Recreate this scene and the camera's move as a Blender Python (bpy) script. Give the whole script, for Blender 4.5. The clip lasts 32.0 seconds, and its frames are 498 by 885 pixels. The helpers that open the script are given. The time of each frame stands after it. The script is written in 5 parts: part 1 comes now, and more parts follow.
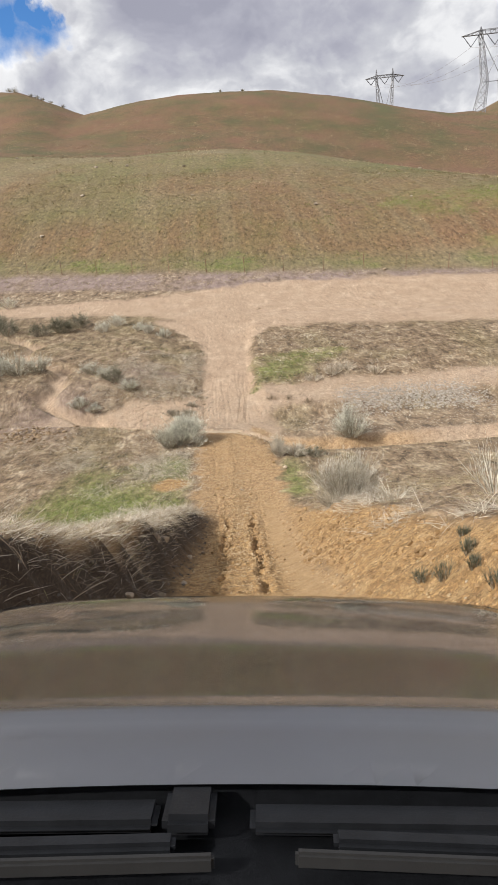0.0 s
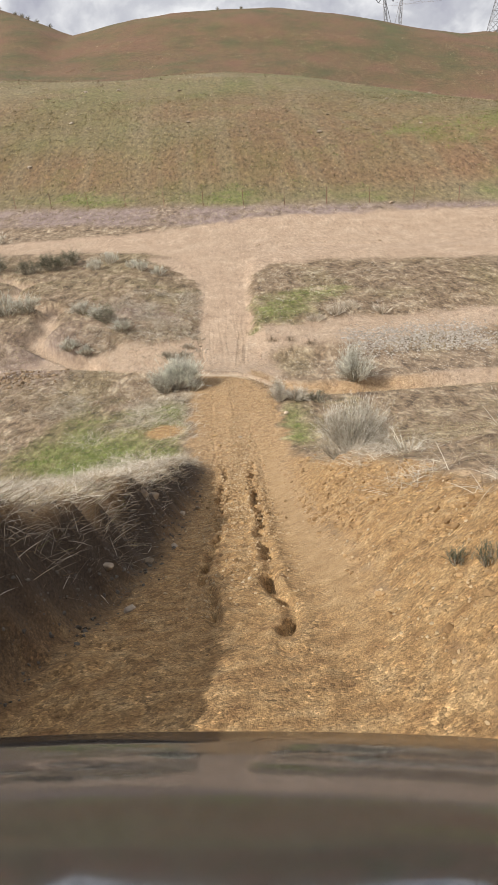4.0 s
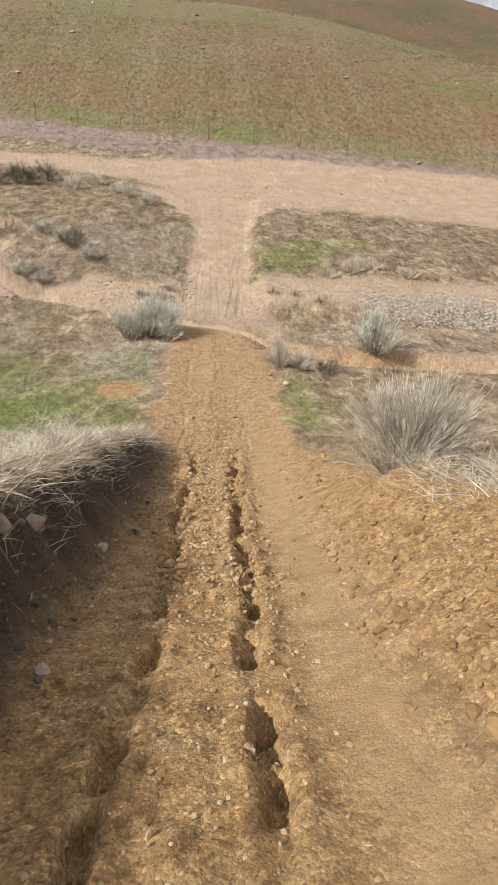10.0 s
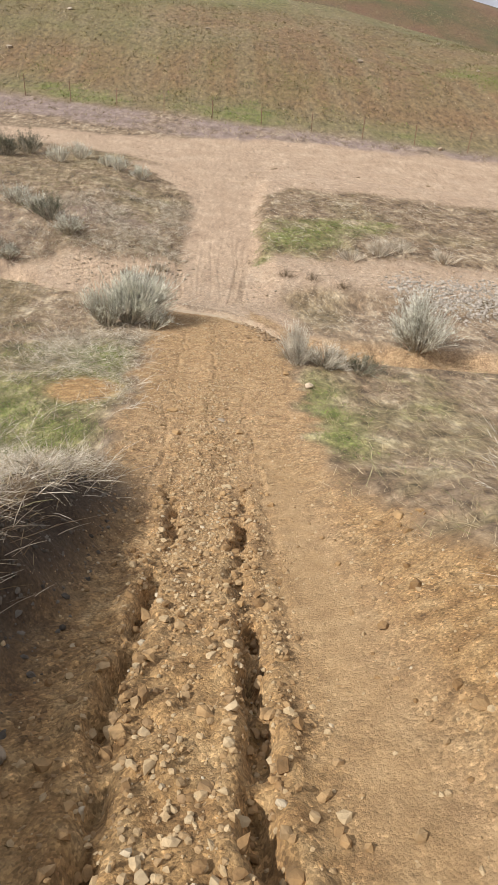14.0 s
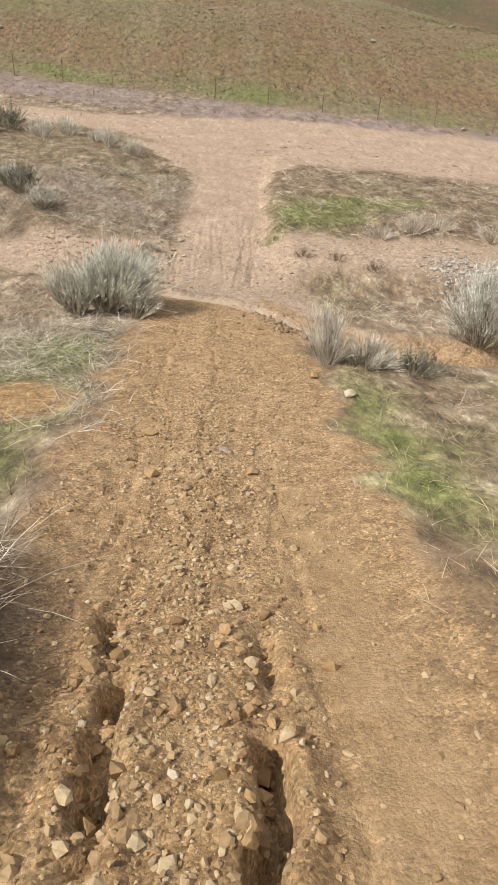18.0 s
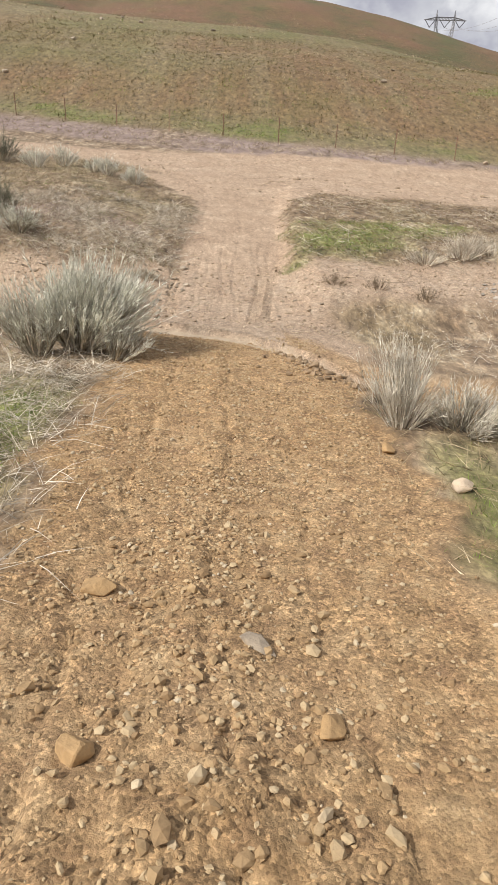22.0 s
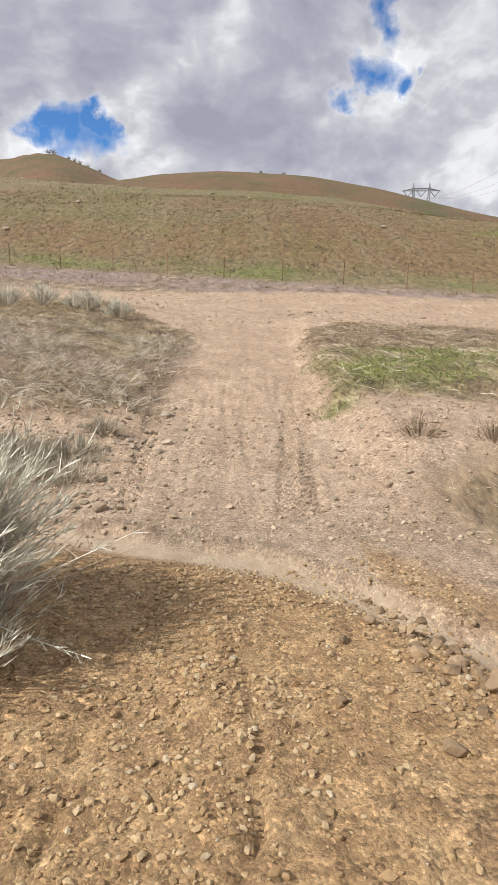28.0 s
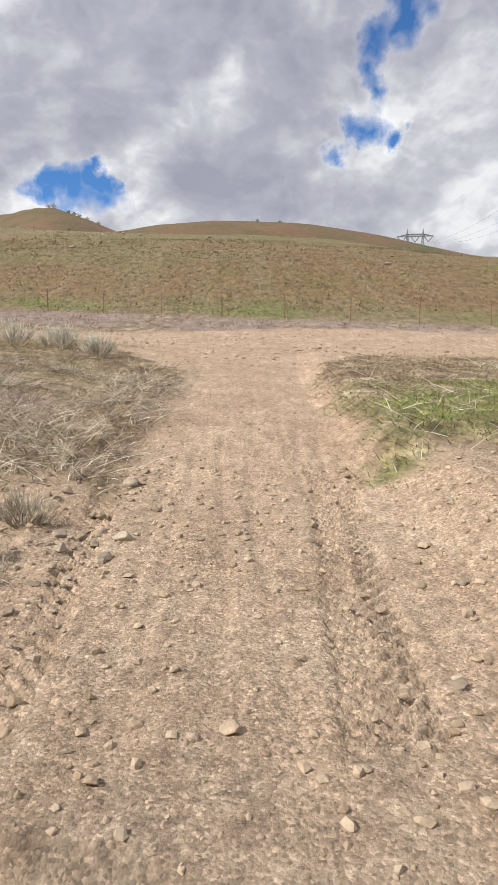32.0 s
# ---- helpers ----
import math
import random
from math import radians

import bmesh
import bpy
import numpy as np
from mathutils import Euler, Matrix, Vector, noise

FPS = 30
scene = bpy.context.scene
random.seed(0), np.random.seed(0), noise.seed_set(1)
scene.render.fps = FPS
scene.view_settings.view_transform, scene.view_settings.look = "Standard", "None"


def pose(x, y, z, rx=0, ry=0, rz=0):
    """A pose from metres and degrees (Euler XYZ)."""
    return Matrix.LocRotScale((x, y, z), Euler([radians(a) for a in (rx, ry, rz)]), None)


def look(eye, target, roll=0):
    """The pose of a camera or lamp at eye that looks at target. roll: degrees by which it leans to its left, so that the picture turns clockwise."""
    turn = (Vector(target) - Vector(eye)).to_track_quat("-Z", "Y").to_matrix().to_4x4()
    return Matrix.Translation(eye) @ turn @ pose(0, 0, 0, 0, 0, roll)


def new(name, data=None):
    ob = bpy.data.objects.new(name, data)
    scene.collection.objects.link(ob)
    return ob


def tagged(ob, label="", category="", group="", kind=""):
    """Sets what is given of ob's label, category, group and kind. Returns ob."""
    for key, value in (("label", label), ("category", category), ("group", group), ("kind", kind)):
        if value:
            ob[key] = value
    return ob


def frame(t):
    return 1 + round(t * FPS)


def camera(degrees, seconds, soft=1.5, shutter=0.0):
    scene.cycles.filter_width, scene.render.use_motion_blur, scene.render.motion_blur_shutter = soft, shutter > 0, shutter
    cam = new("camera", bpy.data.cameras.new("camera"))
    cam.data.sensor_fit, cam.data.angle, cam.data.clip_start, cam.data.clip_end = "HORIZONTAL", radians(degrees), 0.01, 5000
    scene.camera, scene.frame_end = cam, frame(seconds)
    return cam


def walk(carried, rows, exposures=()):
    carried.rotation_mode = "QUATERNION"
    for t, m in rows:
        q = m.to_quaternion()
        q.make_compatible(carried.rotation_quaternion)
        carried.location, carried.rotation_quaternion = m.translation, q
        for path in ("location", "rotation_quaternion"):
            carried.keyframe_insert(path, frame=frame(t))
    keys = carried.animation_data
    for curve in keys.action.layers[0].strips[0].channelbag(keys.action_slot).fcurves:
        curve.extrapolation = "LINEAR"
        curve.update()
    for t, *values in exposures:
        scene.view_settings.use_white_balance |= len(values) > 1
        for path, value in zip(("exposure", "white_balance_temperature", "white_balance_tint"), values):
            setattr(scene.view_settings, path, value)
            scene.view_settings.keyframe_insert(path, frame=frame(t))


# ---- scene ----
# ---- camera ----
cam = camera(44.79, 32.0, soft=0.6)
PATH = [
    (0.0, 0.000, 0.000, 4.600, 71.49, 4.78, -3.82),
    (0.5, 0.039, 0.071, 4.585, 70.63, 4.76, -3.71),
    (1.0, 0.044, 0.129, 4.576, 70.12, 4.80, -3.73),
    (1.5, 0.044, 0.205, 4.565, 69.44, 4.84, -3.74),
    (2.0, 0.051, 0.301, 4.540, 68.74, 4.84, -3.71),
    (2.5, 0.064, 0.417, 4.505, 68.11, 4.90, -3.74),
    (4.5, 0.059, 1.135, 4.249, 65.49, 4.75, -3.91),
    (5.0, 0.044, 1.356, 4.172, 64.98, 4.57, -3.88),
    (5.5, 0.018, 1.608, 4.073, 64.63, 3.94, -3.68),
    (6.0, -0.003, 1.907, 3.947, 64.32, 3.08, -3.47),
    (6.5, -0.012, 2.255, 3.798, 63.98, 2.06, -3.23),
    (7.0, -0.025, 2.631, 3.641, 63.63, 1.14, -3.04),
    (7.5, -0.011, 2.995, 3.489, 63.38, 0.49, -2.92),
    (8.0, 0.009, 3.371, 3.338, 63.19, -0.19, -2.91),
    (8.5, 0.019, 3.739, 3.187, 63.08, -0.80, -2.97),
    (9.0, 0.041, 4.109, 3.037, 63.02, -1.20, -3.08),
    (9.5, 0.055, 4.491, 2.886, 63.04, -1.67, -3.13),
    (10.0, 0.055, 4.910, 2.743, 63.08, -2.30, -3.04),
    (10.5, 0.057, 5.344, 2.570, 63.21, -2.73, -3.00),
    (11.0, 0.079, 5.792, 2.369, 63.31, -3.08, -2.92),
    (11.5, 0.099, 6.232, 2.186, 63.38, -3.25, -2.90),
    (12.0, 0.105, 6.656, 2.036, 63.35, -3.58, -2.81),
    (12.5, 0.105, 7.022, 1.907, 63.38, -3.77, -2.79),
    (13.0, 0.115, 7.373, 1.794, 63.38, -3.72, -2.78),
    (13.5, 0.144, 7.740, 1.637, 63.31, -3.65, -2.73),
    (14.0, 0.108, 8.124, 1.466, 63.28, -3.50, -2.70),
    (14.5, 0.114, 8.494, 1.321, 63.22, -3.39, -2.73),
    (16.5, 0.162, 9.925, 0.807, 63.03, -3.27, -2.54),
    (17.0, 0.168, 10.251, 0.694, 63.02, -3.34, -2.50),
    (17.5, 0.175, 10.574, 0.580, 63.14, -3.34, -2.44),
    (18.0, 0.180, 10.861, 0.484, 63.26, -3.26, -2.37),
    (18.5, 0.189, 11.136, 0.404, 63.42, -3.12, -2.32),
    (19.0, 0.177, 11.412, 0.320, 63.62, -3.13, -2.34),
    (19.5, 0.153, 11.690, 0.224, 64.01, -3.10, -2.37),
    (20.0, 0.154, 11.999, 0.125, 64.55, -3.03, -2.30),
    (20.5, 0.150, 12.391, 0.010, 65.11, -3.03, -2.19),
    (21.0, 0.160, 12.801, -0.112, 65.69, -3.00, -2.00),
    (21.5, 0.147, 13.198, -0.204, 66.39, -2.92, -1.88),
    (22.0, 0.129, 13.589, -0.287, 67.26, -2.84, -1.84),
    (22.5, 0.120, 13.964, -0.352, 68.22, -2.76, -1.85),
    (23.0, 0.121, 14.333, -0.415, 69.28, -2.54, -1.81),
    (23.5, 0.130, 14.656, -0.449, 70.48, -2.22, -1.80),
    (24.0, 0.133, 15.002, -0.493, 71.83, -1.96, -1.78),
    (24.5, 0.114, 15.389, -0.539, 73.21, -1.87, -1.76),
    (25.0, 0.102, 15.779, -0.583, 74.62, -1.83, -1.76),
    (25.5, 0.068, 16.165, -0.627, 75.83, -1.76, -1.82),
    (27.5, 0.115, 17.883, -0.778, 79.44, -1.20, -1.83),
    (28.0, 0.096, 18.275, -0.809, 80.26, -1.16, -1.83),
    (28.5, 0.091, 18.653, -0.834, 81.08, -1.06, -1.88),
    (29.0, 0.112, 19.035, -0.851, 81.79, -0.92, -1.88),
    (29.5, 0.125, 19.420, -0.879, 82.47, -0.79, -1.89),
    (30.0, 0.137, 19.767, -0.868, 83.05, -0.36, -1.77),
    (30.5, 0.106, 20.090, -0.877, 83.68, -0.16, -1.76),
    (31.0, 0.077, 20.414, -0.907, 84.16, -0.14, -1.78),
    (31.5, 0.095, 20.730, -0.938, 84.36, 0.01, -1.79),
    (32.0, 0.122, 21.001, -0.971, 84.47, 0.06, -1.83),
]
walk(cam, [(t, pose(*row)) for t, *row in PATH])

# ---- light ----
scene.view_settings.exposure = 0.0
SUN_FROM = Vector((-0.80, -0.34, 0.74)).normalized()
sun = new("sun", bpy.data.lights.new("sun", "SUN"))
sun.data.energy, sun.data.angle, sun.data.color = 5.0, radians(0.55), (1.0, 0.955, 0.90)
sun.matrix_world = look(SUN_FROM * 100, (0, 0, 0))


def node_tree(block):
    block.use_nodes = True
    block.node_tree.nodes.clear()
    return block.node_tree


def add(tree, kind, links=(), **values):
    """A node with its settings; links are (input, socket or value)."""
    n = tree.nodes.new(kind)
    for key, value in values.items():
        setattr(n, key, value)
    for key, value in links:
        if isinstance(value, bpy.types.NodeSocket):
            tree.links.new(value, n.inputs[key])
        else:
            n.inputs[key].default_value = value
    return n


def ramp(tree, fac, stops):
    n = tree.nodes.new("ShaderNodeValToRGB")
    while len(n.color_ramp.elements) < len(stops):
        n.color_ramp.elements.new(0.5)
    for e, (at, c) in zip(n.color_ramp.elements, stops):
        e.position = at
        e.color = (*c, 1) if len(c) == 3 else c
    tree.links.new(fac, n.inputs[0])
    return n.outputs[0]


def mixed(tree, fac, a, b, blend="MIX"):
    n = tree.nodes.new("ShaderNodeMix")
    n.data_type, n.blend_type = "RGBA", blend
    for key, value in ((0, fac), (6, a), (7, b)):
        if isinstance(value, bpy.types.NodeSocket):
            tree.links.new(value, n.inputs[key])
        else:
            n.inputs[key].default_value = value if key == 0 else (*value, 1)
    return n.outputs[2]


def calc(tree, op, a, b=0.0):
    return add(tree, "ShaderNodeMath", ((0, a), (1, b)), operation=op).outputs[0]


# broken cumulus under a blue sky
world = bpy.data.worlds.new("sky")
scene.world = world
tree = node_tree(world)
air = add(tree, "ShaderNodeTexSky", sky_type="NISHITA", sun_disc=False, sun_elevation=math.asin(SUN_FROM.z), sun_rotation=math.atan2(SUN_FROM.x, SUN_FROM.y), altitude=1500, air_density=1.0, dust_density=0.05, ozone_density=3.0)
where = add(tree, "ShaderNodeTexCoord")
axes = add(tree, "ShaderNodeSeparateXYZ", ((0, where.outputs["Generated"]),))
puff = add(tree, "ShaderNodeMapping", (("Vector", where.outputs["Generated"]), ("Location", (0.37, 0.2, 0.1)), ("Scale", (1.0, 1.0, 1.45))))
big = add(tree, "ShaderNodeTexNoise", (("Vector", puff.outputs[0]), ("Scale", 2.6), ("Detail", 6.0), ("Roughness", 0.5)))
warp = add(tree, "ShaderNodeTexNoise", (("Vector", puff.outputs[0]), ("Scale", 6.0), ("Detail", 6.0), ("Roughness", 0.55)))


def billows(shift):
    """Heaped rounded lumps of several sizes, sampled a little towards the sun for their lit sides."""
    at = add(tree, "ShaderNodeVectorMath", ((0, warp.outputs["Color"]), (1, (0.16, 0.16, 0.16)), (2, puff.outputs[0])), operation="MULTIPLY_ADD").outputs[0]
    at = add(tree, "ShaderNodeVectorMath", ((0, at), (1, shift)), operation="ADD").outputs[0]
    lumps = add(tree, "ShaderNodeTexVoronoi", (("Vector", at), ("Scale", 7.0), ("Detail", 3.5), ("Roughness", 0.52), ("Lacunarity", 2.2), ("Smoothness", 0.55)), feature="SMOOTH_F1", normalize=True)
    return lumps.outputs["Distance"]


lit = calc(tree, "SUBTRACT", billows((-0.022, 0.0, 0.026)), billows((0, 0, 0)))
soft_shade = add(tree, "ShaderNodeTexNoise", (("Vector", puff.outputs[0]), ("Scale", 3.4), ("Detail", 7.0), ("Roughness", 0.52), ("Distortion", 0.25)))
shade = calc(tree, "ADD", soft_shade.outputs[0], calc(tree, "MULTIPLY", lit, 0.7))
# thick dark middle of the bank, thinner bright margins
# last entry: unseen cloud overhead, added brightness to lift the bonnet's reflection
for way, size, depth in (((-0.08, 0.925, 0.37), 0.17, -0.08), ((-0.19, 0.90, 0.40), 0.12, -0.06), ((0.02, 0.945, 0.32), 0.10, -0.07), ((0.30, 0.88, 0.37), 0.14, 0.07), ((-0.14, 0.955, 0.27), 0.07, 0.12), ((-0.23, 0.82, 0.51), 0.12, 0.07), ((0, 0, 1), 0.55, 0.22)):
    away = add(tree, "ShaderNodeVectorMath", ((0, where.outputs["Generated"]), (1, Vector(way).normalized())), operation="DISTANCE").outputs["Value"]
    shade = calc(tree, "ADD", shade, calc(tree, "MULTIPLY", add(tree, "ShaderNodeMapRange", ((0, away), (1, 0.0), (2, size * 1.6), (3, 1.0), (4, 0.0)), interpolation_type="SMOOTHSTEP").outputs[0], depth))
# gaps of clear sky, by direction
holes = calc(tree, "ADD", 0.32, calc(tree, "MULTIPLY", big.outputs[0], 0.36))
# unseen sky overhead is closed with cloud, so the bonnet reflects no blue
closed = add(tree, "ShaderNodeMapRange", ((0, axes.outputs[2]), (1, 0.55), (2, 0.70), (3, 0.0), (4, 0.3)), interpolation_type="SMOOTHSTEP").outputs[0]
holes = calc(tree, "ADD", holes, closed)
ragged = add(tree, "ShaderNodeTexNoise", (("Vector", where.outputs["Generated"]), ("Scale", 13.0), ("Detail", 6.0), ("Roughness", 0.55)))
frayed = add(tree, "ShaderNodeVectorMath", ((0, add(tree, "ShaderNodeVectorMath", ((0, ragged.outputs["Color"]), (1, (0.5, 0.5, 0.5))), operation="SUBTRACT").outputs[0]), (1, (0.15, 0.15, 0.15)), (2, where.outputs["Generated"])), operation="MULTIPLY_ADD")
for way, size, depth in (((-0.228, 0.929, 0.286), 0.030, 0.30), ((-0.285, 0.913, 0.292), 0.018, 0.22), ((-0.19, 0.929, 0.320), 0.012, 0.22), ((0.222, 0.845, 0.491), 0.028, 0.26), ((0.196, 0.88, 0.437), 0.020, 0.26), ((0.196, 0.91, 0.367), 0.022, 0.26), ((0.178, 0.93, 0.326), 0.016, 0.24), ((0.238, 0.897, 0.373), 0.010, 0.24)):
    away = add(tree, "ShaderNodeVectorMath", ((0, frayed.outputs[0]), (1, Vector(way).normalized())), operation="DISTANCE").outputs["Value"]
    holes = calc(tree, "SUBTRACT", holes, calc(tree, "MULTIPLY", calc(tree, "MAXIMUM", calc(tree, "SUBTRACT", 1.0, calc(tree, "DIVIDE", away, size * 2.3)), 0.0), depth * 1.7))
cover = ramp(tree, holes, ((0.17, (0, 0, 0)), (0.29, (0.4,) * 3), (0.40, (1, 1, 1))))
rim = ramp(tree, holes, ((0.34, (1.16, 1.16, 1.16)), (0.46, (1.0, 1.0, 1.0)), (0.60, (0.90, 0.90, 0.92))))
tone = ramp(tree, shade, ((0.30, (0.70, 0.71, 0.86)), (0.42, (0.88, 0.89, 1.03)), (0.51, (1.14, 1.16, 1.25)), (0.61, (1.68, 1.69, 1.72))))
blue = add(tree, "ShaderNodeBackground", ((0, mixed(tree, 1.0, air.outputs[0], (0.50, 0.80, 1.05), "MULTIPLY")), (1, 0.15)))
tone = mixed(tree, 1.0, tone, rim, "MULTIPLY")
cloud = add(tree, "ShaderNodeBackground", ((0, tone), (1, 0.53)))
sky_mix = add(tree, "ShaderNodeMixShader", ((0, cover), (1, blue.outputs[0]), (2, cloud.outputs[0])))
add(tree, "ShaderNodeOutputWorld", ((0, sky_mix.outputs[0]),))


# ---- materials ----
def surface(name, roughness=0.8, **more):
    m = bpy.data.materials.new(name)
    t = node_tree(m)
    b = add(t, "ShaderNodeBsdfPrincipled", (("Roughness", roughness), *more.pop("links", ())))
    add(t, "ShaderNodeOutputMaterial", ((0, b.outputs[0]),))
    return m, t, b


def noise_of(t, scale, detail=4.0, roughness=0.55, distortion=0.0, stretch=None):
    at = add(t, "ShaderNodeTexCoord").outputs["Object"]
    if stretch:
        at = add(t, "ShaderNodeMapping", (("Vector", at), ("Scale", stretch))).outputs[0]
    return add(t, "ShaderNodeTexNoise", (("Vector", at), ("Scale", scale), ("Detail", detail), ("Roughness", roughness), ("Distortion", distortion))).outputs[0]


def relief(t, b, height, strength, distance):
    n = add(t, "ShaderNodeBump", (("Height", height), ("Strength", strength), ("Distance", distance)))
    t.links.new(n.outputs[0], b.inputs["Normal"])


def mask(t, name):
    return add(t, "ShaderNodeAttribute", attribute_name=name).outputs["Fac"]


def ground_material():
    m, t, b = surface("ground", 0.95)
    grain, mid, wide, vast = noise_of(t, 38, 5, 0.65), noise_of(t, 6.5, 4), noise_of(t, 0.9, 4), noise_of(t, 0.065, 5, 0.6)
    tuft = noise_of(t, 2.2, 6, 0.7, 0.4, (1.0, 0.55, 0.55))
    # thatch of dry and green grass
    thatch = ramp(t, tuft, ((0.32, (0.045, 0.032, 0.018)), (0.44, (0.135, 0.092, 0.056)), (0.56, (0.225, 0.168, 0.110)), (0.70, (0.38, 0.315, 0.225))))
    lush = ramp(t, tuft, ((0.3, (0.07, 0.088, 0.020)), (0.55, (0.140, 0.168, 0.040)), (0.75, (0.24, 0.235, 0.085))))
    fibre = ramp(t, noise_of(t, 9, 6, 0.82, 0.0, (1.0, 0.4, 0.4)), ((0.34, (0.24, 0.22, 0.20)), (0.47, (1.0, 0.99, 0.97)), (0.55, (1.42, 1.42, 1.38)), (0.64, (2.4, 2.36, 2.25))))
    thatch, lush = mixed(t, 0.8, thatch, fibre, "MULTIPLY"), mixed(t, 0.8, lush, fibre, "MULTIPLY")
    lilac = ramp(t, tuft, ((0.3, (0.13, 0.092, 0.072)), (0.55, (0.25, 0.187, 0.162)), (0.75, (0.35, 0.28, 0.245))))
    hill = ramp(t, vast, ((0.36, (0.128, 0.118, 0.046)), (0.48, (0.146, 0.124, 0.056)), (0.56, (0.160, 0.122, 0.060)), (0.66, (0.180, 0.150, 0.084))))
    hill = mixed(t, mask(t, "russet"), hill, ramp(t, vast, ((0.36, (0.146, 0.097, 0.046)), (0.62, (0.180, 0.108, 0.057)))))
    rills = noise_of(t, 1.0, 3, 0.55, 0.0, (0.75, 0.05, 0.05))
    hill = mixed(t, ramp(t, rills, ((0.46, (0,) * 3), (0.66, (0.5,) * 3))), hill, (0.190, 0.150, 0.085))
    hill = mixed(t, mask(t, "far"), hill, ramp(t, vast, ((0.36, (0.080, 0.074, 0.030)), (0.5, (0.122, 0.080, 0.040)), (0.64, (0.148, 0.082, 0.047)))))
    hill = mixed(t, 0.85, hill, ramp(t, noise_of(t, 3.4, 6, 0.80, 0.0, (1.0, 0.45, 0.45)), ((0.34, (0.30, 0.29, 0.26)), (0.46, (0.93, 0.92, 0.90)), (0.55, (1.3, 1.3, 1.26)), (0.66, (2.1, 2.05, 1.92)))), "MULTIPLY")
    c = mixed(t, mask(t, "green"), thatch, lush)
    c = mixed(t, mask(t, "lilac"), c, lilac)
    c = mixed(t, mask(t, "hill"), c, hill)
    c = mixed(t, calc(t, "MULTIPLY", mask(t, "hill"), mask(t, "green")), c, lush)
    # bare earth, from ochre in the cut to a pale sandy tan on the road, with grit of two sizes
    at = add(t, "ShaderNodeTexCoord").outputs["Object"]
    grit = add(t, "ShaderNodeTexVoronoi", (("Vector", at), ("Scale", 90.0), ("Randomness", 1.0)))
    chips = add(t, "ShaderNodeTexVoronoi", (("Vector", at), ("Scale", 38.0), ("Randomness", 1.0)))
    few = ramp(t, noise_of(t, 3.2, 3), ((0.42, (0, 0, 0)), (0.62, (1, 1, 1))))
    ochre = ramp(t, mid, ((0.28, (0.230, 0.128, 0.050)), (0.5, (0.360, 0.222, 0.094)), (0.72, (0.440, 0.300, 0.148))))
    scuff = noise_of(t, 6.0, 6, 0.8, 0.0, (1.0, 0.3, 0.3))
    sandy = ramp(t, wide, ((0.3, (0.335, 0.240, 0.163)), (0.55, (0.385, 0.285, 0.198)), (0.75, (0.425, 0.325, 0.232))))
    sandy = mixed(t, 0.8, sandy, ramp(t, scuff, ((0.34, (0.62, 0.60, 0.58)), (0.46, (1.05, 1.04, 1.03)), (0.56, (1.2, 1.2, 1.2)), (0.66, (1.55, 1.55, 1.55)))), "MULTIPLY")
    pinkish = ramp(t, mid, ((0.3, (0.315, 0.228, 0.157)), (0.5, (0.40, 0.305, 0.217)), (0.7, (0.465, 0.37, 0.272))))
    earth = mixed(t, calc(t, "MULTIPLY", mask(t, "wash"), ramp(t, tuft, ((0.35, (1,) * 3), (0.6, (0,) * 3)))), sandy, pinkish)
    earth = mixed(t, calc(t, "MULTIPLY", mask(t, "wash"), ramp(t, noise_of(t, 3.4, 7, 0.7, 0.5), ((0.36, (0.45,) * 3), (0.46, (0,) * 3)))), earth, (0.215, 0.150, 0.105))
    earth = mixed(t, mask(t, "ochre"), earth, ochre)
    each = add(t, "ShaderNodeSeparateColor", ((0, grit.outputs["Color"]),)).outputs[0]
    each2 = add(t, "ShaderNodeSeparateColor", ((0, chips.outputs["Color"]),)).outputs[0]
    earth = mixed(t, 0.6, earth, ramp(t, each, ((0.0, (0.32, 0.30, 0.27)), (0.3, (0.80, 0.79, 0.78)), (0.8, (1.12, 1.12, 1.12)), (1.0, (1.8, 1.82, 1.85)))), "MULTIPLY")
    earth = mixed(t, calc(t, "MULTIPLY", calc(t, "ADD", calc(t, "MULTIPLY", few, 0.5), 0.25), calc(t, "ADD", calc(t, "MULTIPLY", mask(t, "ochre"), 0.5), 0.5)), earth, mixed(t, 1.0, earth, ramp(t, each2, ((0.0, (0.36, 0.34, 0.31)), (0.4, (0.90, 0.90, 0.90)), (0.85, (1.1, 1.1, 1.1)), (1.0, (1.8, 1.8, 1.82)))), "MULTIPLY"))
    earth = mixed(t, 0.55, earth, ramp(t, noise_of(t, 15, 5, 0.8, 0.0, (1.0, 0.6, 0.6)), ((0.34, (0.42, 0.40, 0.37)), (0.46, (0.92, 0.91, 0.90)), (0.56, (1.10, 1.10, 1.10)), (0.68, (1.55, 1.55, 1.55)))), "MULTIPLY")
    earth = mixed(t, 0.5, earth, ramp(t, grain, ((0.3, (0.55, 0.53, 0.5)), (0.5, (1, 1, 1)), (0.68, (1.3, 1.3, 1.3)))), "MULTIPLY")
    earth = mixed(t, calc(t, "MULTIPLY", mask(t, "packed"), 0.7), earth, ramp(t, mid, ((0.3, (0.315, 0.200, 0.092)), (0.7, (0.410, 0.275, 0.138)))))
    earth = mixed(t, calc(t, "MULTIPLY", mask(t, "wet"), 0.7), earth, ramp(t, mid, ((0.3, (0.42, 0.315, 0.205)), (0.7, (0.56, 0.455, 0.325)))))
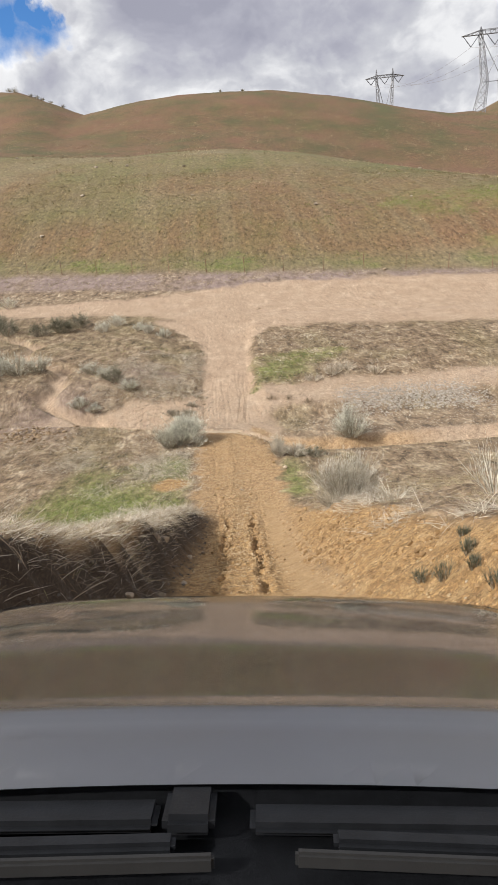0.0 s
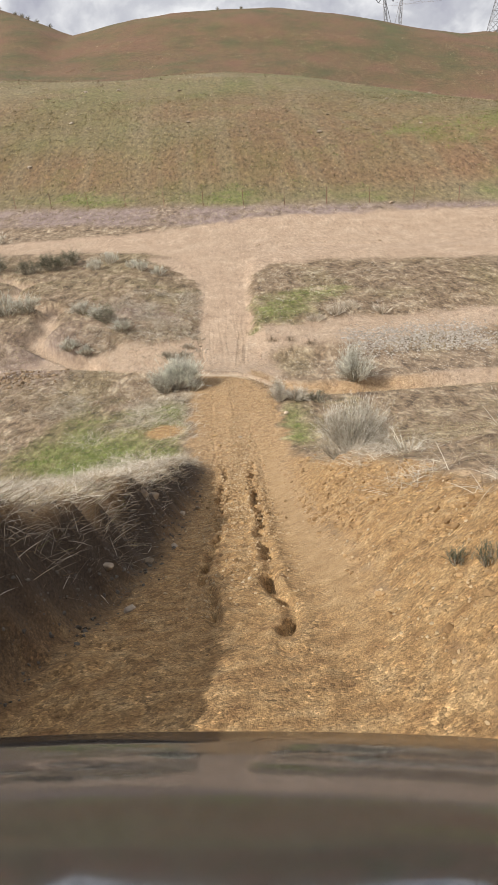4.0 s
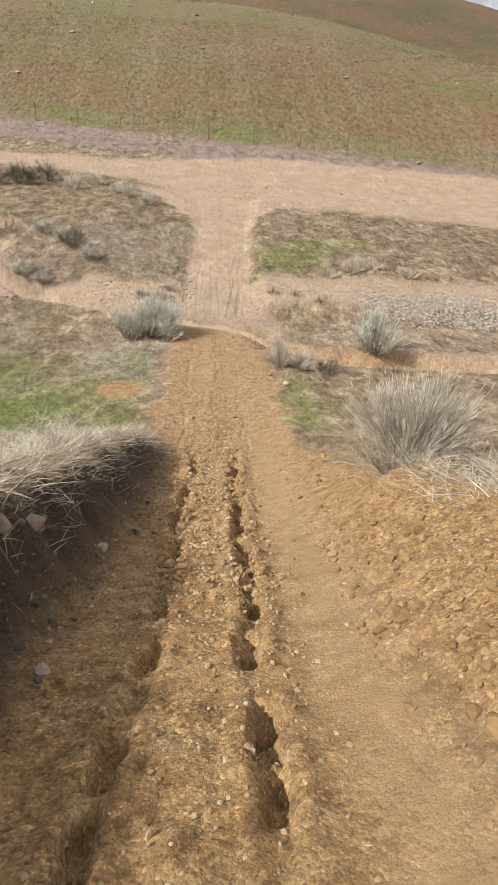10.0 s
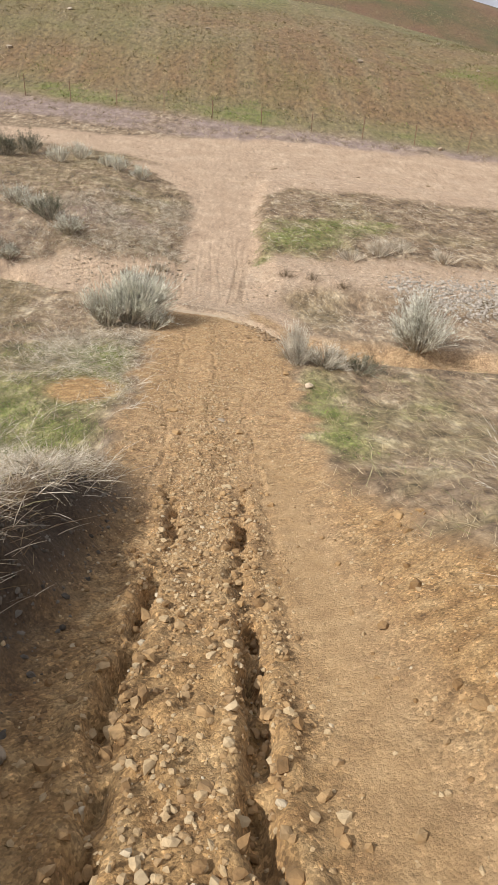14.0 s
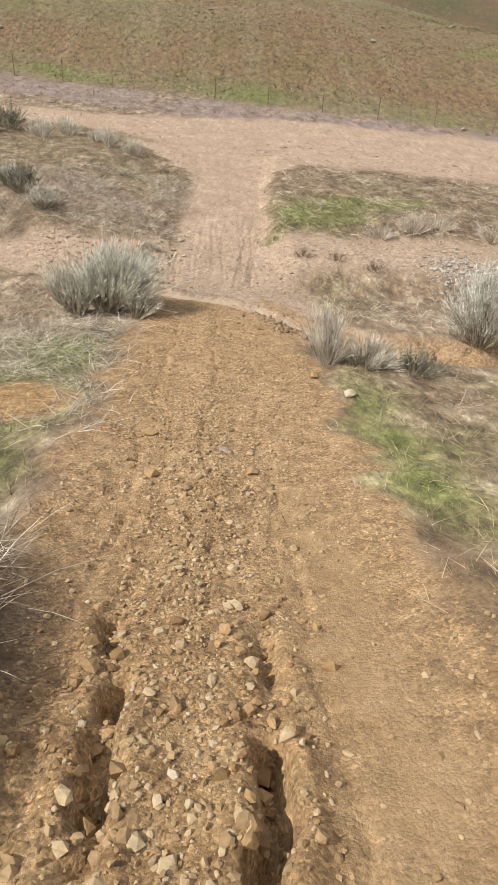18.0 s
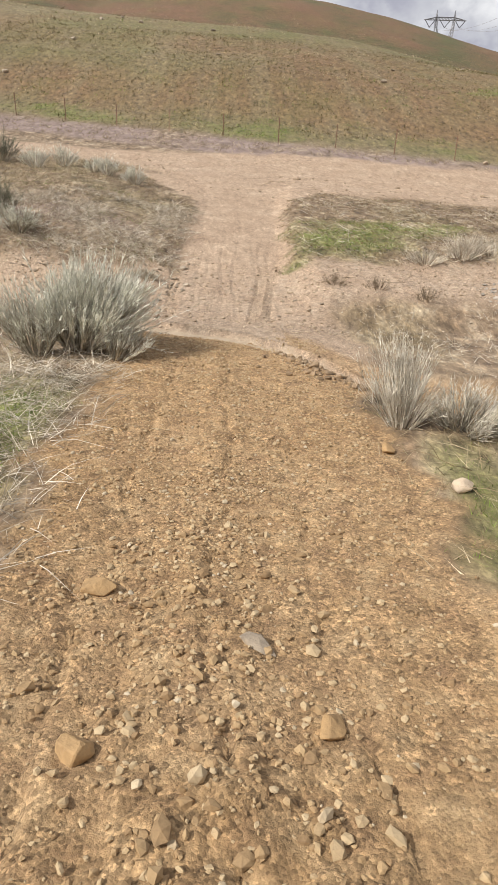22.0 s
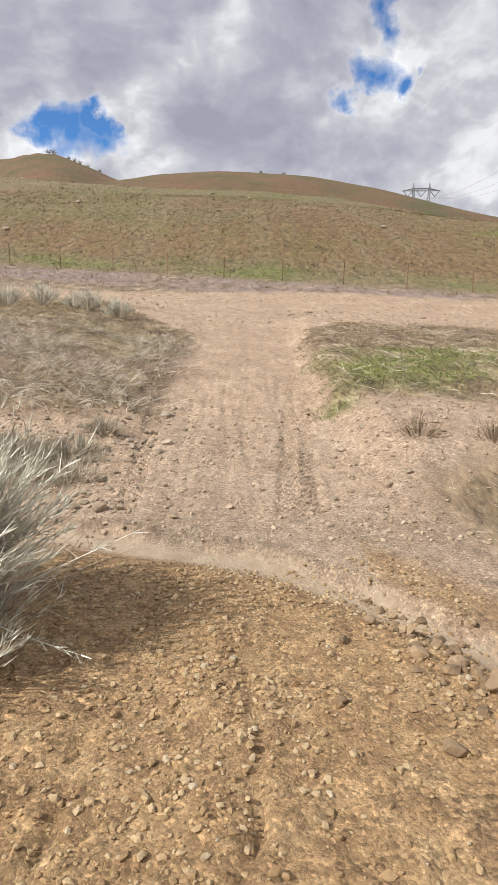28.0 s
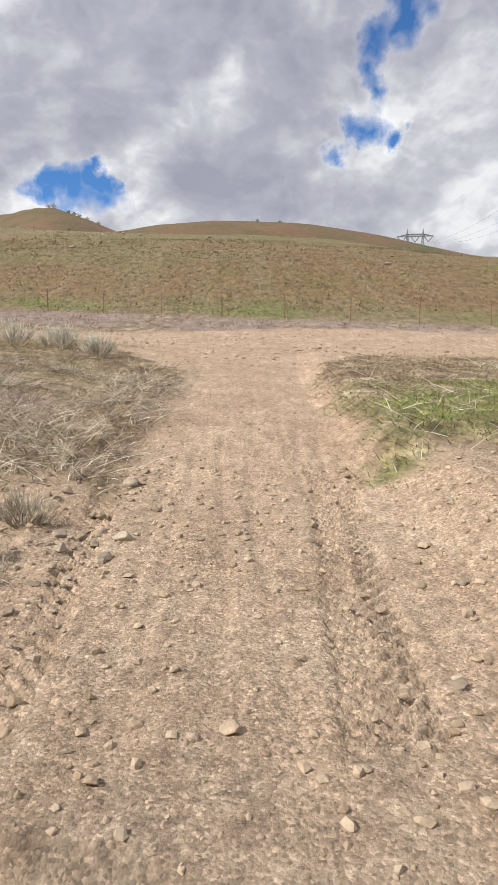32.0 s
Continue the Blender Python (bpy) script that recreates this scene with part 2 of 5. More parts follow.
    # dark soil, with the shade of cut bank and overhang put into its colour
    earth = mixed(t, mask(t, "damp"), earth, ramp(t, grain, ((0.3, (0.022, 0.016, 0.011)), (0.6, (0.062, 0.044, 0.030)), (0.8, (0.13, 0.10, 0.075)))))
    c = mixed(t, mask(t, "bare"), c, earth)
    t.links.new(c, b.inputs["Base Color"])
    t.links.new(ramp(t, mask(t, "wet"), ((0, (0.95,) * 3), (1, (0.5,) * 3))), b.inputs["Roughness"])
    lump = calc(t, "ADD", calc(t, "MULTIPLY", calc(t, "SUBTRACT", 0.6, chips.outputs["Distance"]), calc(t, "MULTIPLY", few, 0.25)), calc(t, "MULTIPLY", calc(t, "SUBTRACT", 0.6, grit.outputs["Distance"]), 0.10))
    lump = calc(t, "ADD", lump, calc(t, "MULTIPLY", noise_of(t, 46, 6, 0.75), 0.42))
    grassy = calc(t, "SUBTRACT", 1.0, mask(t, "bare"))
    tall = calc(t, "ADD", calc(t, "MULTIPLY", tuft, 1.0), calc(t, "MULTIPLY", calc(t, "MULTIPLY", noise_of(t, 1.1, 7, 0.75, 0.3), mask(t, "hill")), 7.0))
    up = calc(t, "ADD", calc(t, "MULTIPLY", lump, mask(t, "bare")), calc(t, "MULTIPLY", tall, grassy))
    relief(t, b, up, 0.65, 0.055)
    return m


def stone_material():
    m, t, b = surface("stone", 0.85)
    island = add(t, "ShaderNodeNewGeometry").outputs["Random Per Island"]
    c = ramp(t, island, ((0.0, (0.26, 0.165, 0.080)), (0.4, (0.36, 0.245, 0.125)), (0.75, (0.44, 0.325, 0.185)), (0.95, (0.46, 0.35, 0.21)), (1.0, (0.50, 0.42, 0.30))))
    c = mixed(t, 0.5, c, ramp(t, noise_of(t, 25, 5), ((0.3, (0.6, 0.6, 0.6)), (0.7, (1.25, 1.25, 1.25)))), "MULTIPLY")
    t.links.new(c, b.inputs["Base Color"])
    relief(t, b, noise_of(t, 60, 4), 0.4, 0.01)
    return m


def grey_stone_material(name, dark, light):
    m, t, b = surface(name, 0.85)
    island = add(t, "ShaderNodeNewGeometry").outputs["Random Per Island"]
    each = add(t, "ShaderNodeObjectInfo").outputs["Random"]
    c = mixed(t, calc(t, "FRACT", calc(t, "ADD", island, each)), dark, light)
    c = mixed(t, 0.7, c, ramp(t, noise_of(t, 14, 6, 0.65), ((0.3, (0.55, 0.55, 0.55)), (0.7, (1.3, 1.28, 1.22)))), "MULTIPLY")
    t.links.new(c, b.inputs["Base Color"])
    relief(t, b, noise_of(t, 30, 5), 0.5, 0.02)
    return m


def blade_material(name, stops, roughness=0.75, shine=0.15):
    m, t, b = surface(name, roughness)
    island = add(t, "ShaderNodeNewGeometry").outputs["Random Per Island"]
    c = ramp(t, island, stops)
    c = mixed(t, 0.6, c, ramp(t, noise_of(t, 0.8, 3), ((0.3, (0.72, 0.70, 0.66)), (0.7, (1.2, 1.2, 1.2)))), "MULTIPLY")
    c = mixed(t, 0.8, c, ramp(t, noise_of(t, 4.5, 4, 0.6), ((0.34, (0.40, 0.37, 0.33)), (0.5, (0.95, 0.94, 0.92)), (0.66, (1.45, 1.44, 1.40)))), "MULTIPLY")
    t.links.new(c, b.inputs["Base Color"])
    b.inputs["Specular IOR Level"].default_value = shine
    return m


def plain_material(name, colour, roughness=0.6, metallic=0.0, wear=0.35, scale=8.0):
    m, t, b = surface(name, roughness)
    c = mixed(t, wear, colour, ramp(t, noise_of(t, scale, 6, 0.6), ((0.3, tuple(v * 0.5 for v in colour)), (0.7, tuple(min(1, v * 1.5) for v in colour)))))
    t.links.new(c, b.inputs["Base Color"])
    b.inputs["Metallic"].default_value = metallic
    relief(t, b, noise_of(t, scale * 9, 3), 0.12, 0.004)
    return m


GROUND = ground_material()
STONE = stone_material()
GREY_STONE = grey_stone_material("grey_stone", (0.23, 0.180, 0.125), (0.43, 0.360, 0.28))
TAN_STONE = grey_stone_material("tan_stone", (0.30, 0.22, 0.145), (0.50, 0.40, 0.295))
PALE_STONE = grey_stone_material("pale_stone", (0.27, 0.235, 0.195), (0.50, 0.455, 0.40))
CLOD = grey_stone_material("earth_clod", (0.17, 0.112, 0.062), (0.36, 0.255, 0.155))
OCHRE_CLOD = grey_stone_material("ochre_clod", (0.21, 0.122, 0.050), (0.40, 0.26, 0.125))
# darker copy of the stone, the bank's shade put into its colour
DARK_STONE = grey_stone_material("shaded_stone", (0.06, 0.05, 0.04), (0.17, 0.15, 0.125))
STRAW = blade_material("straw", ((0, (0.17, 0.120, 0.070)), (0.4, (0.33, 0.255, 0.160)), (0.8, (0.54, 0.455, 0.31)), (1, (0.15, 0.17, 0.06))))
BROWN_STRAW = blade_material("brown_straw", ((0, (0.105, 0.068, 0.036)), (0.5, (0.215, 0.145, 0.078)), (0.85, (0.36, 0.275, 0.165)), (1, (0.13, 0.16, 0.045))))
HILL_TUFT = blade_material("hill_tuft", ((0, (0.075, 0.062, 0.022)), (0.5, (0.15, 0.115, 0.05)), (0.9, (0.24, 0.20, 0.10)), (1, (0.10, 0.13, 0.03))))
PALE_STRAW = blade_material("pale_straw", ((0, (0.36, 0.31, 0.24)), (0.5, (0.56, 0.50, 0.41)), (1, (0.74, 0.69, 0.60))))
GREEN = blade_material("green_grass", ((0, (0.105, 0.150, 0.028)), (0.5, (0.175, 0.260, 0.050)), (0.85, (0.25, 0.32, 0.085)), (1, (0.40, 0.36, 0.20))))
SAGE_LEAF = blade_material("sage_leaf", ((0, (0.42, 0.425, 0.35)), (0.5, (0.68, 0.685, 0.60)), (1, (0.86, 0.855, 0.79))))
DARK_SAGE = blade_material("dark_sage_leaf", ((0, (0.085, 0.092, 0.062)), (0.5, (0.165, 0.17, 0.12)), (1, (0.27, 0.265, 0.20))))
TWIG = blade_material("twig", ((0, (0.17, 0.14, 0.105)), (0.4, (0.36, 0.33, 0.26)), (1, (0.56, 0.53, 0.45))))
PALE_TWIG = blade_material("pale_twig", ((0, (0.42, 0.38, 0.31)), (0.5, (0.60, 0.56, 0.48)), (1, (0.78, 0.75, 0.67))))
DEAD_WOOD = blade_material("dead_wood", ((0, (0.16, 0.12, 0.08)), (1, (0.38, 0.31, 0.23))))
RUSTY = plain_material("rusty_steel", (0.23, 0.125, 0.085), 0.8, 0.1, 0.6, 20)
WIRE = plain_material("old_wire", (0.20, 0.16, 0.13), 0.6, 0.6, 0.3, 20)
GALVANISED = plain_material("galvanised_steel", (0.30, 0.305, 0.32), 0.55, 0.5, 0.2, 0.5)
GLASSY = plain_material("insulator_glaze", (0.10, 0.10, 0.11), 0.3, 0.0, 0.2, 2)
BLACK_PLASTIC = plain_material("black_plastic", (0.011, 0.012, 0.014), 0.5, 0.0, 0.5, 30)
BLACK_PLASTIC.node_tree.nodes["Principled BSDF"].inputs["Specular IOR Level"].default_value = 0.22
RUBBER = plain_material("rubber", (0.016, 0.016, 0.016), 0.7, 0.0, 0.4, 25)
STEEL = plain_material("wheel_steel", (0.30, 0.30, 0.31), 0.35, 0.8, 0.2, 10)


def paint_material():
    m, t, b = surface("grey_paint", 0.16)
    c = mixed(t, ramp(t, noise_of(t, 3.0, 6, 0.65), ((0.45, (0, 0, 0)), (0.75, (0.4,) * 3))), (0.47, 0.478, 0.50), (0.47, 0.455, 0.43))
    t.links.new(c, b.inputs["Base Color"])
    # a film of dust lies on the flat rear part, before the windscreen
    along = add(t, "ShaderNodeSeparateXYZ", ((0, add(t, "ShaderNodeTexCoord").outputs["Object"]),)).outputs[1]
    film = add(t, "ShaderNodeMapRange", ((0, along), (1, 0.74), (2, 0.70), (3, 0.0), (4, 0.34)))
    t.links.new(calc(t, "ADD", ramp(t, noise_of(t, 5.0, 6, 0.7), ((0.35, (0.045,) * 3), (0.75, (0.09,) * 3))), film.outputs[0]), b.inputs["Roughness"])
    b.inputs["Metallic"].default_value = 0.92
    b.inputs["Coat Weight"].default_value, b.inputs["Coat Roughness"].default_value = 0.08, 0.06
    return m


PAINT = paint_material()


# ---- the lie of the land ----
def smooth(a, b, v):
    """0 below a, 1 above b, eased between; a may lie above b."""
    k = np.clip((np.asarray(v, float) - a) / (b - a), 0, 1)
    return k * k * (3 - 2 * k)


def lattice(ix, iy, seed):
    k = (ix.astype(np.int64) * 374761393 + iy.astype(np.int64) * 668265263 + seed * 974634777) & 0xFFFFFFFF
    k = ((k ^ (k >> 13)) * 1274126177) & 0xFFFFFFFF
    k = k ^ (k >> 16)
    return (k & 0xFFFF) / 65535.0


def speckle(x, y, size, seed=0):
    """Smooth value noise, 0 to 1, with features about size metres across."""
    x, y = np.asarray(x, float) / size, np.asarray(y, float) / size
    ix, iy = np.floor(x), np.floor(y)
    u, v = x - ix, y - iy
    u, v = u * u * (3 - 2 * u), v * v * (3 - 2 * v)
    a, b = lattice(ix, iy, seed), lattice(ix + 1, iy, seed)
    c, d = lattice(ix, iy + 1, seed), lattice(ix + 1, iy + 1, seed)
    return (a * (1 - u) + b * u) * (1 - v) + (c * (1 - u) + d * u) * v


def rough(x, y, size, seed=0, octaves=3):
    """Layered value noise, about -1 to 1."""
    total, weight = 0.0, 0.0
    for k in range(octaves):
        total = total + (speckle(x, y, size / 2 ** k, seed + 17 * k) * 2 - 1) / 2 ** k
        weight += 1 / 2 ** k
    return total / weight


def crumbs(x, y, size, seed):
    """Broken plates of uneven height with open joints between them, 0 to 1."""
    gx, gy = np.asarray(x, float) / size, np.asarray(y, float) / size
    ix, iy = np.floor(gx), np.floor(gy)
    first, second, level = np.full(np.shape(gx), 9.0), np.full(np.shape(gx), 9.0), np.zeros(np.shape(gx))
    for a in (-1, 0, 1):
        for b in (-1, 0, 1):
            cx, cy = ix + a, iy + b
            d = np.hypot(cx + lattice(cx, cy, seed) - gx, cy + lattice(cx, cy, seed + 1) - gy)
            near = d < first
            second = np.where(near, first, np.minimum(second, d))
            level = np.where(near, lattice(cx, cy, seed + 2), level)
            first = np.where(near, d, first)
    return level * smooth(0.03, 0.28, second - first)


TRACK = ((-60, 9.0), (-20, 5.9), (-6, 4.05), (0, 3.12), (1.4, 2.70), (2.6, 2.15), (4.1, 1.50), (6.66, 0.50), (9, -0.38), (9.9, -0.70),
         (11.5, -1.18), (14, -1.74), (16, -2.0), (20, -2.19), (22.2, -2.21), (24, -2.06), (26, -1.82), (28, -1.52), (30, -1.27), (34, -0.72),
         (39.4, 0.10), (42, 0.36), (46, 1.0), (50, 1.95), (52, 2.42), (56, 3.8), (66, 8.0), (80, 12.6), (95, 16.8), (109, 19.0), (125, 20.0), (160, 21.0), (260, 24.0), (2500, 60.0))


def track_height(s):
    k = np.array(TRACK)
    return sum(np.interp(s + d, k[:, 0], k[:, 1]) for d in (-0.5, -0.25, 0, 0.25, 0.5)) / 5


def road_middle(y):
    return np.interp(y, [0, 8, 16, 22, 27, 34, 40], [0.1, 0.15, 0.2, 0.25, 0.25, 0.6, 1.2])


def stream_line(x):
    """The y of the little stream that crosses the track."""
    return np.interp(x, [-9, -5, -3, -1.6, -0.9, -0.2, 0.5, 1.0, 1.5, 1.85, 2.3, 2.8, 3.6, 6, 12], [25.4, 24.4, 23.5, 22.8, 22.5, 22.3, 21.95, 21.4, 20.7, 20.1, 19.65, 19.4, 19.25, 19.0, 18.6])


def gully_line(y):
    """The x of the narrow gully that comes down from the west."""
    return np.interp(y, [22, 24, 26, 30, 36, 40], [-4.0, -4.6, -6.8, -8.3, -11.3, -14]) + 0.5 * np.sin(y * 1.1) + 0.25 * np.sin(y * 2.7 + 1)


def hills(x, y):
    """The far hills, behind the first rise."""
    crest = np.interp(x, [-566.7, -226.7, -127.5, -86.4, -68.0, -57.0, -45.3, -34.6, -20.3, -4.8, 14.3, 26.3, 43.0, 57.3, 69.3, 81.2, 93.3, 98.3, 133.1, 225.2, 511.9], [27.7, 44.7, 53.2, 56.9, 56.6, 53.2, 48.0, 43.7, 46.6, 49.0, 49.8, 49.7, 48.1, 45.8, 42.8, 40.4, 40.7, 38.0, 38.9, 38.9, 20.4])
    mid = 225 + 40 * smooth(-38, -88, x)
    a = (crest - 21.5) * np.exp(-(((y - mid) / np.where(y < mid, 56, 70)) ** 2))
    c = 62 * np.exp(-(((x - 240) / 110) ** 2)) * np.exp(-(((y - 430) / 110) ** 2))
    return a + c


def land(x, y, fine=True):
    x, y = np.asarray(x, float), np.asarray(y, float)
    far = smooth(25, 42, y)
    s = y + 0.247 * np.clip(x, -60, 60) * far
    z = track_height(s) - 0.058 * np.clip(x, -60, 60) * far
    z = z + hills(x, y) * smooth(105, 160, y)
    # the first rise runs lower to the east and has shallow gullies
    z = z - smooth(54, 90, y) * smooth(2, 55, x) * 6.0 * smooth(190, 120, y) - smooth(70, 105, y) * smooth(-10, -40, x) * -1.0 * smooth(190, 120, y)
    z = z + smooth(53, 70, s) * rough(x, y, 16, 3, 3) * 0.55
    m = road_middle(y)
    u = x - m
    # west bank: a cut edge with a sod lip
    edge = np.interp(y, [-10, 2, 4, 6, 8, 9.5, 12, 14], [-2.4, -2.1, -1.75, -1.38, -1.25, -1.2, -1.05, -0.9]) + rough(y * 1.0, x * 0, 0.8, 5, 4) * 0.22
    high = np.interp(y, [-60, -10, 2, 4, 6, 8, 10, 12, 13.6, 18], [1.2, 1.5, 1.35, 1.1, 0.85, 0.72, 0.6, 0.32, 0.06, 0.0])
    lip = smooth(edge + 0.50, edge - 0.03, x)
    bulge = 0.16 * np.exp(-((x - edge + 0.25) / 0.35) ** 2)
    z = z + (high + bulge * smooth(14, 12, y) * smooth(0, 0.3, high)) * lip * smooth(-0.5, 0.4, high + 0.2)
    # east bank: a worn slope
    top = np.interp(y, [-60, 2, 5, 8, 10, 11.5, 13, 14, 17, 20], [1.3, 1.1, 0.90, 0.80, 0.76, 0.58, 0.32, 0.2, 0.08, 0.0])
    rise = smooth(0.75, 2.15, u)
    z = z + top * (0.25 * smooth(0.4, 1.2, u) + 0.75 * rise) + 0.02 * top * np.clip(u - 2.5, 0, 8)
    # wash and stream
    d = y - stream_line(x)
    side = smooth(1.0, 3.0, np.abs(u))
    z = z - 0.09 * smooth(-0.55, -0.08, d) * smooth(0.20, 0.13, d + 0.10 * rough(x, y, 0.5, 27, 3)) * smooth(14, 9, np.abs(x))
    dip = side * smooth(13, 8, np.abs(x))
    z = z - dip * (x < 0) * 0.30 * smooth(-0.6, -0.1, d) * smooth(2.4, 0.6, d)
    z = z - dip * (x > 0) * 0.42 * smooth(-0.9, -0.25, d) * smooth(0.95, 0.25, d + 0.35 * rough(x, y, 0.9, 29, 3))
    # ground beside the track north of the wash stands a little prouder
    z = z + 0.14 * smooth(0.95, 1.6, np.abs(u)) * smooth(25, 26.5, y) * smooth(36, 31, y)
    z = z + 0.35 * smooth(-1.4, -4.5, x) * smooth(25.5, 28, y) * smooth(40, 34, y)
    z = z + 0.30 * smooth(0.9, 1.7, u) * smooth(22.6, 24.2, y) * smooth(40, 35, y) - 0.1 * smooth(1.0, 1.7, u) * smooth(25, 26.5, y) * smooth(40, 33, y)
    # gully that comes down from the west
    gx = gully_line(y)
    z = z - 0.42 * np.exp(-(((x - gx) / 0.5) ** 4)) * smooth(23.5, 25.5, y) * smooth(39, 36, y)
    # windrow left by a grader on the road
    z = z + 0.06 * np.exp(-(((y - 41.6 + 0.247 * (x - 3)) / 0.28) ** 2)) * smooth(2, 5, x) * smooth(-0.5, 0.4, rough(x, y, 1.5, 37, 3) + 0.2)
    # wheel ruts
    if fine:
        on = smooth(1.25, 0.95, np.abs(u)) * smooth(41, 36, y)
        near = smooth(23, 20.5, y)
        wob = rough(y, y * 0, 1.6, 9, 2) * 0.07
        deep = smooth(2, 4, y) * smooth(15.5, 11.5, y)
        crumble = rough(x, y, 0.16, 31, 3)
        for c, wide, cut, first, last in ((-0.40, 0.045, 0.075, 5.0, 12.6), (0.19, 0.050, 0.085, 4.5, 12.2), (-0.05, 0.022, 0.014, 13, 20), (0.42, 0.02, 0.012, 11, 19), (-0.62, 0.025, 0.014, 12, 20)):
            line = u - c - wob - 0.13 * rough(y, y * 0 + c, 0.5, 33, 5)
            keep = smooth(first - 1, first, y) * smooth(last + 1, last, y) * smooth(-0.75, 0.1, rough(y, y * 0 + c, 0.5, 35, 2) + 0.25)
            z = z - near * keep * cut * np.clip(0.9 + 2.6 * crumble, 0, 2.0) * np.exp(-((line / wide) ** 4))
            z = z + near * keep * 0.35 * cut * np.exp(-(((np.abs(line) - 2.2 * wide) / wide) ** 2)) * (1 + crumble)
            z = z - near * 0.008 * np.exp(-(((u - c) / 0.11) ** 2))
        z = z + on * near * 0.022 * np.exp(-(((u + 0.10 - wob) / 0.16) ** 2)) * (1 + rough(x, y, 0.25, 41, 2))
        z = z + on * near * (rough(x, y, 0.22, 11, 3) * 0.012 + rough(x, y, 0.09, 12, 2) * 0.010 * (0.4 + smooth(0.2, 0.7, speckle(x, y, 0.8, 14))))
        strip = np.exp(-((u + 0.08) / 0.42) ** 2) * smooth(4, 6.5, y) * smooth(17.5, 13, y) + 0.35 * smooth(-0.25, -0.5, u) * smooth(-1.5, -1.2, u) * smooth(8, 10, y) * smooth(19, 15, y)
        strip = strip * (0.25 + 0.75 * smooth(0.3, 0.65, speckle(x, y, 0.7, 53)))
        inner = (np.abs(u) < 1.7) & (y > 3.5) & (y < 23)
        if np.any(inner):
            xs, ys = np.broadcast_arrays(x, y)
            xs, ys = xs[inner], ys[inner]
            lumps = np.zeros(inner.shape)
            lumps[inner] = 0.036 * crumbs(xs + 0.03 * rough(xs, ys, 0.12, 55, 2), ys, 0.15, 57) + 0.022 * crumbs(xs, ys, 0.085, 59)
            z = z + strip * lumps
            fleck = np.zeros(inner.shape)
            fleck[inner] = crumbs(xs, ys, 0.10, 67)
            z = z + on * near * smooth(11, 15, y) * 0.011 * fleck
        for c in (-0.62, -0.48, -0.2, 0.08, 0.45, 0.62, 0.78):
            z = z - smooth(22.4, 23, y) * smooth(30, 27, y) * 0.014 * np.exp(-(((u - c - 0.04 * np.sin(y * 0.9 + c * 9)) / 0.045) ** 2))
        for c, wide, skew, slant in ((0.49, 0.072, 1.3, 0.10), (0.68, 0.072, -1.3, 0.10), (-1.02, 0.08, 1.2, -0.05)):
            path = u - c - slant * (y - 24.5)
            bars = smooth(-0.2, 0.5, np.sin((y + skew * path) * math.tau / 0.115))
            z = z - smooth(22.7, 23.0, y) * smooth(27.2, 25.8, y) * smooth(wide + 0.035, wide + 0.01, np.abs(path)) * (0.008 + 0.040 * bars) * smooth(-0.5, 0.1, rough(x, y, 0.3, 43, 3) + 0.2)
        z = z + smooth(22.3, 22.8, y) * smooth(29, 26, y) * smooth(8, 5, np.abs(u)) * (0.35 + 0.9 * smooth(0.8, 1.5, np.abs(u))) * (rough(x, y, 0.5, 45, 3) * 0.032 + np.abs(rough(x, y, 0.17, 47, 3)) * 0.045 * (0.25 + smooth(0.3, 0.7, speckle(x, y, 0.9, 49))))
        bank = smooth(0.9, 1.6, u) * smooth(15, 11, y) + smooth(-0.75, -1.1, u) * smooth(14, 12, y)
        z = z + bank * (rough(x, y, 0.6, 13, 4) * 0.10 + np.abs(rough(x, y, 0.22, 15, 3)) * 0.050)
        off = 1 - on
        z = z + off * smooth(70, 50, y) * (rough(x, y, 1.3, 21, 3) * 0.035 + rough(x, y, 0.35, 23, 2) * 0.014)
    return z


# ---- meshes ----
def mesh_of(name, verts, faces, material, corners=3):
    """A mesh from an array of points and an array of faces with the same number of corners."""
    verts, faces = np.asarray(verts, np.float32), np.asarray(faces, np.int32)
    me = bpy.data.meshes.new(name)
    me.vertices.add(len(verts))
    me.vertices.foreach_set("co", verts.ravel())
    me.loops.add(faces.size)
    me.loops.foreach_set("vertex_index", faces.ravel())
    me.polygons.add(len(faces))
    me.polygons.foreach_set("loop_start", np.arange(0, faces.size, corners, dtype=np.int32))
    me.update(calc_edges=True)
    me.validate()
    me.polygons.foreach_set("use_smooth", np.zeros(len(me.polygons), bool))
    me.materials.append(material)
    return me


def smooth_shade(me):
    me.polygons.foreach_set("use_smooth", np.ones(len(me.polygons), bool))
    return me


def part(name, bm, material, parent=None, label="", round_off=False):
    me = bpy.data.meshes.new(name)
    bm.to_mesh(me)
    bm.free()
    me.materials.append(material)
    if round_off:
        smooth_shade(me)
    ob = new(name, me)
    ob.parent = parent
    return tagged(ob, label)


def child(name, me, parent=None, label=""):
    ob = new(name, me)
    ob.parent = parent
    return tagged(ob, label)


# ---- ground ----
def track_half(y):
    return np.interp(y, [0, 6, 12, 14, 18, 21.5, 23, 28, 32, 34, 36, 39], [1.0, 0.95, 1.0, 1.1, 1.22, 1.35, 1.12, 1.1, 1.15, 1.5, 2.6, 5.0])


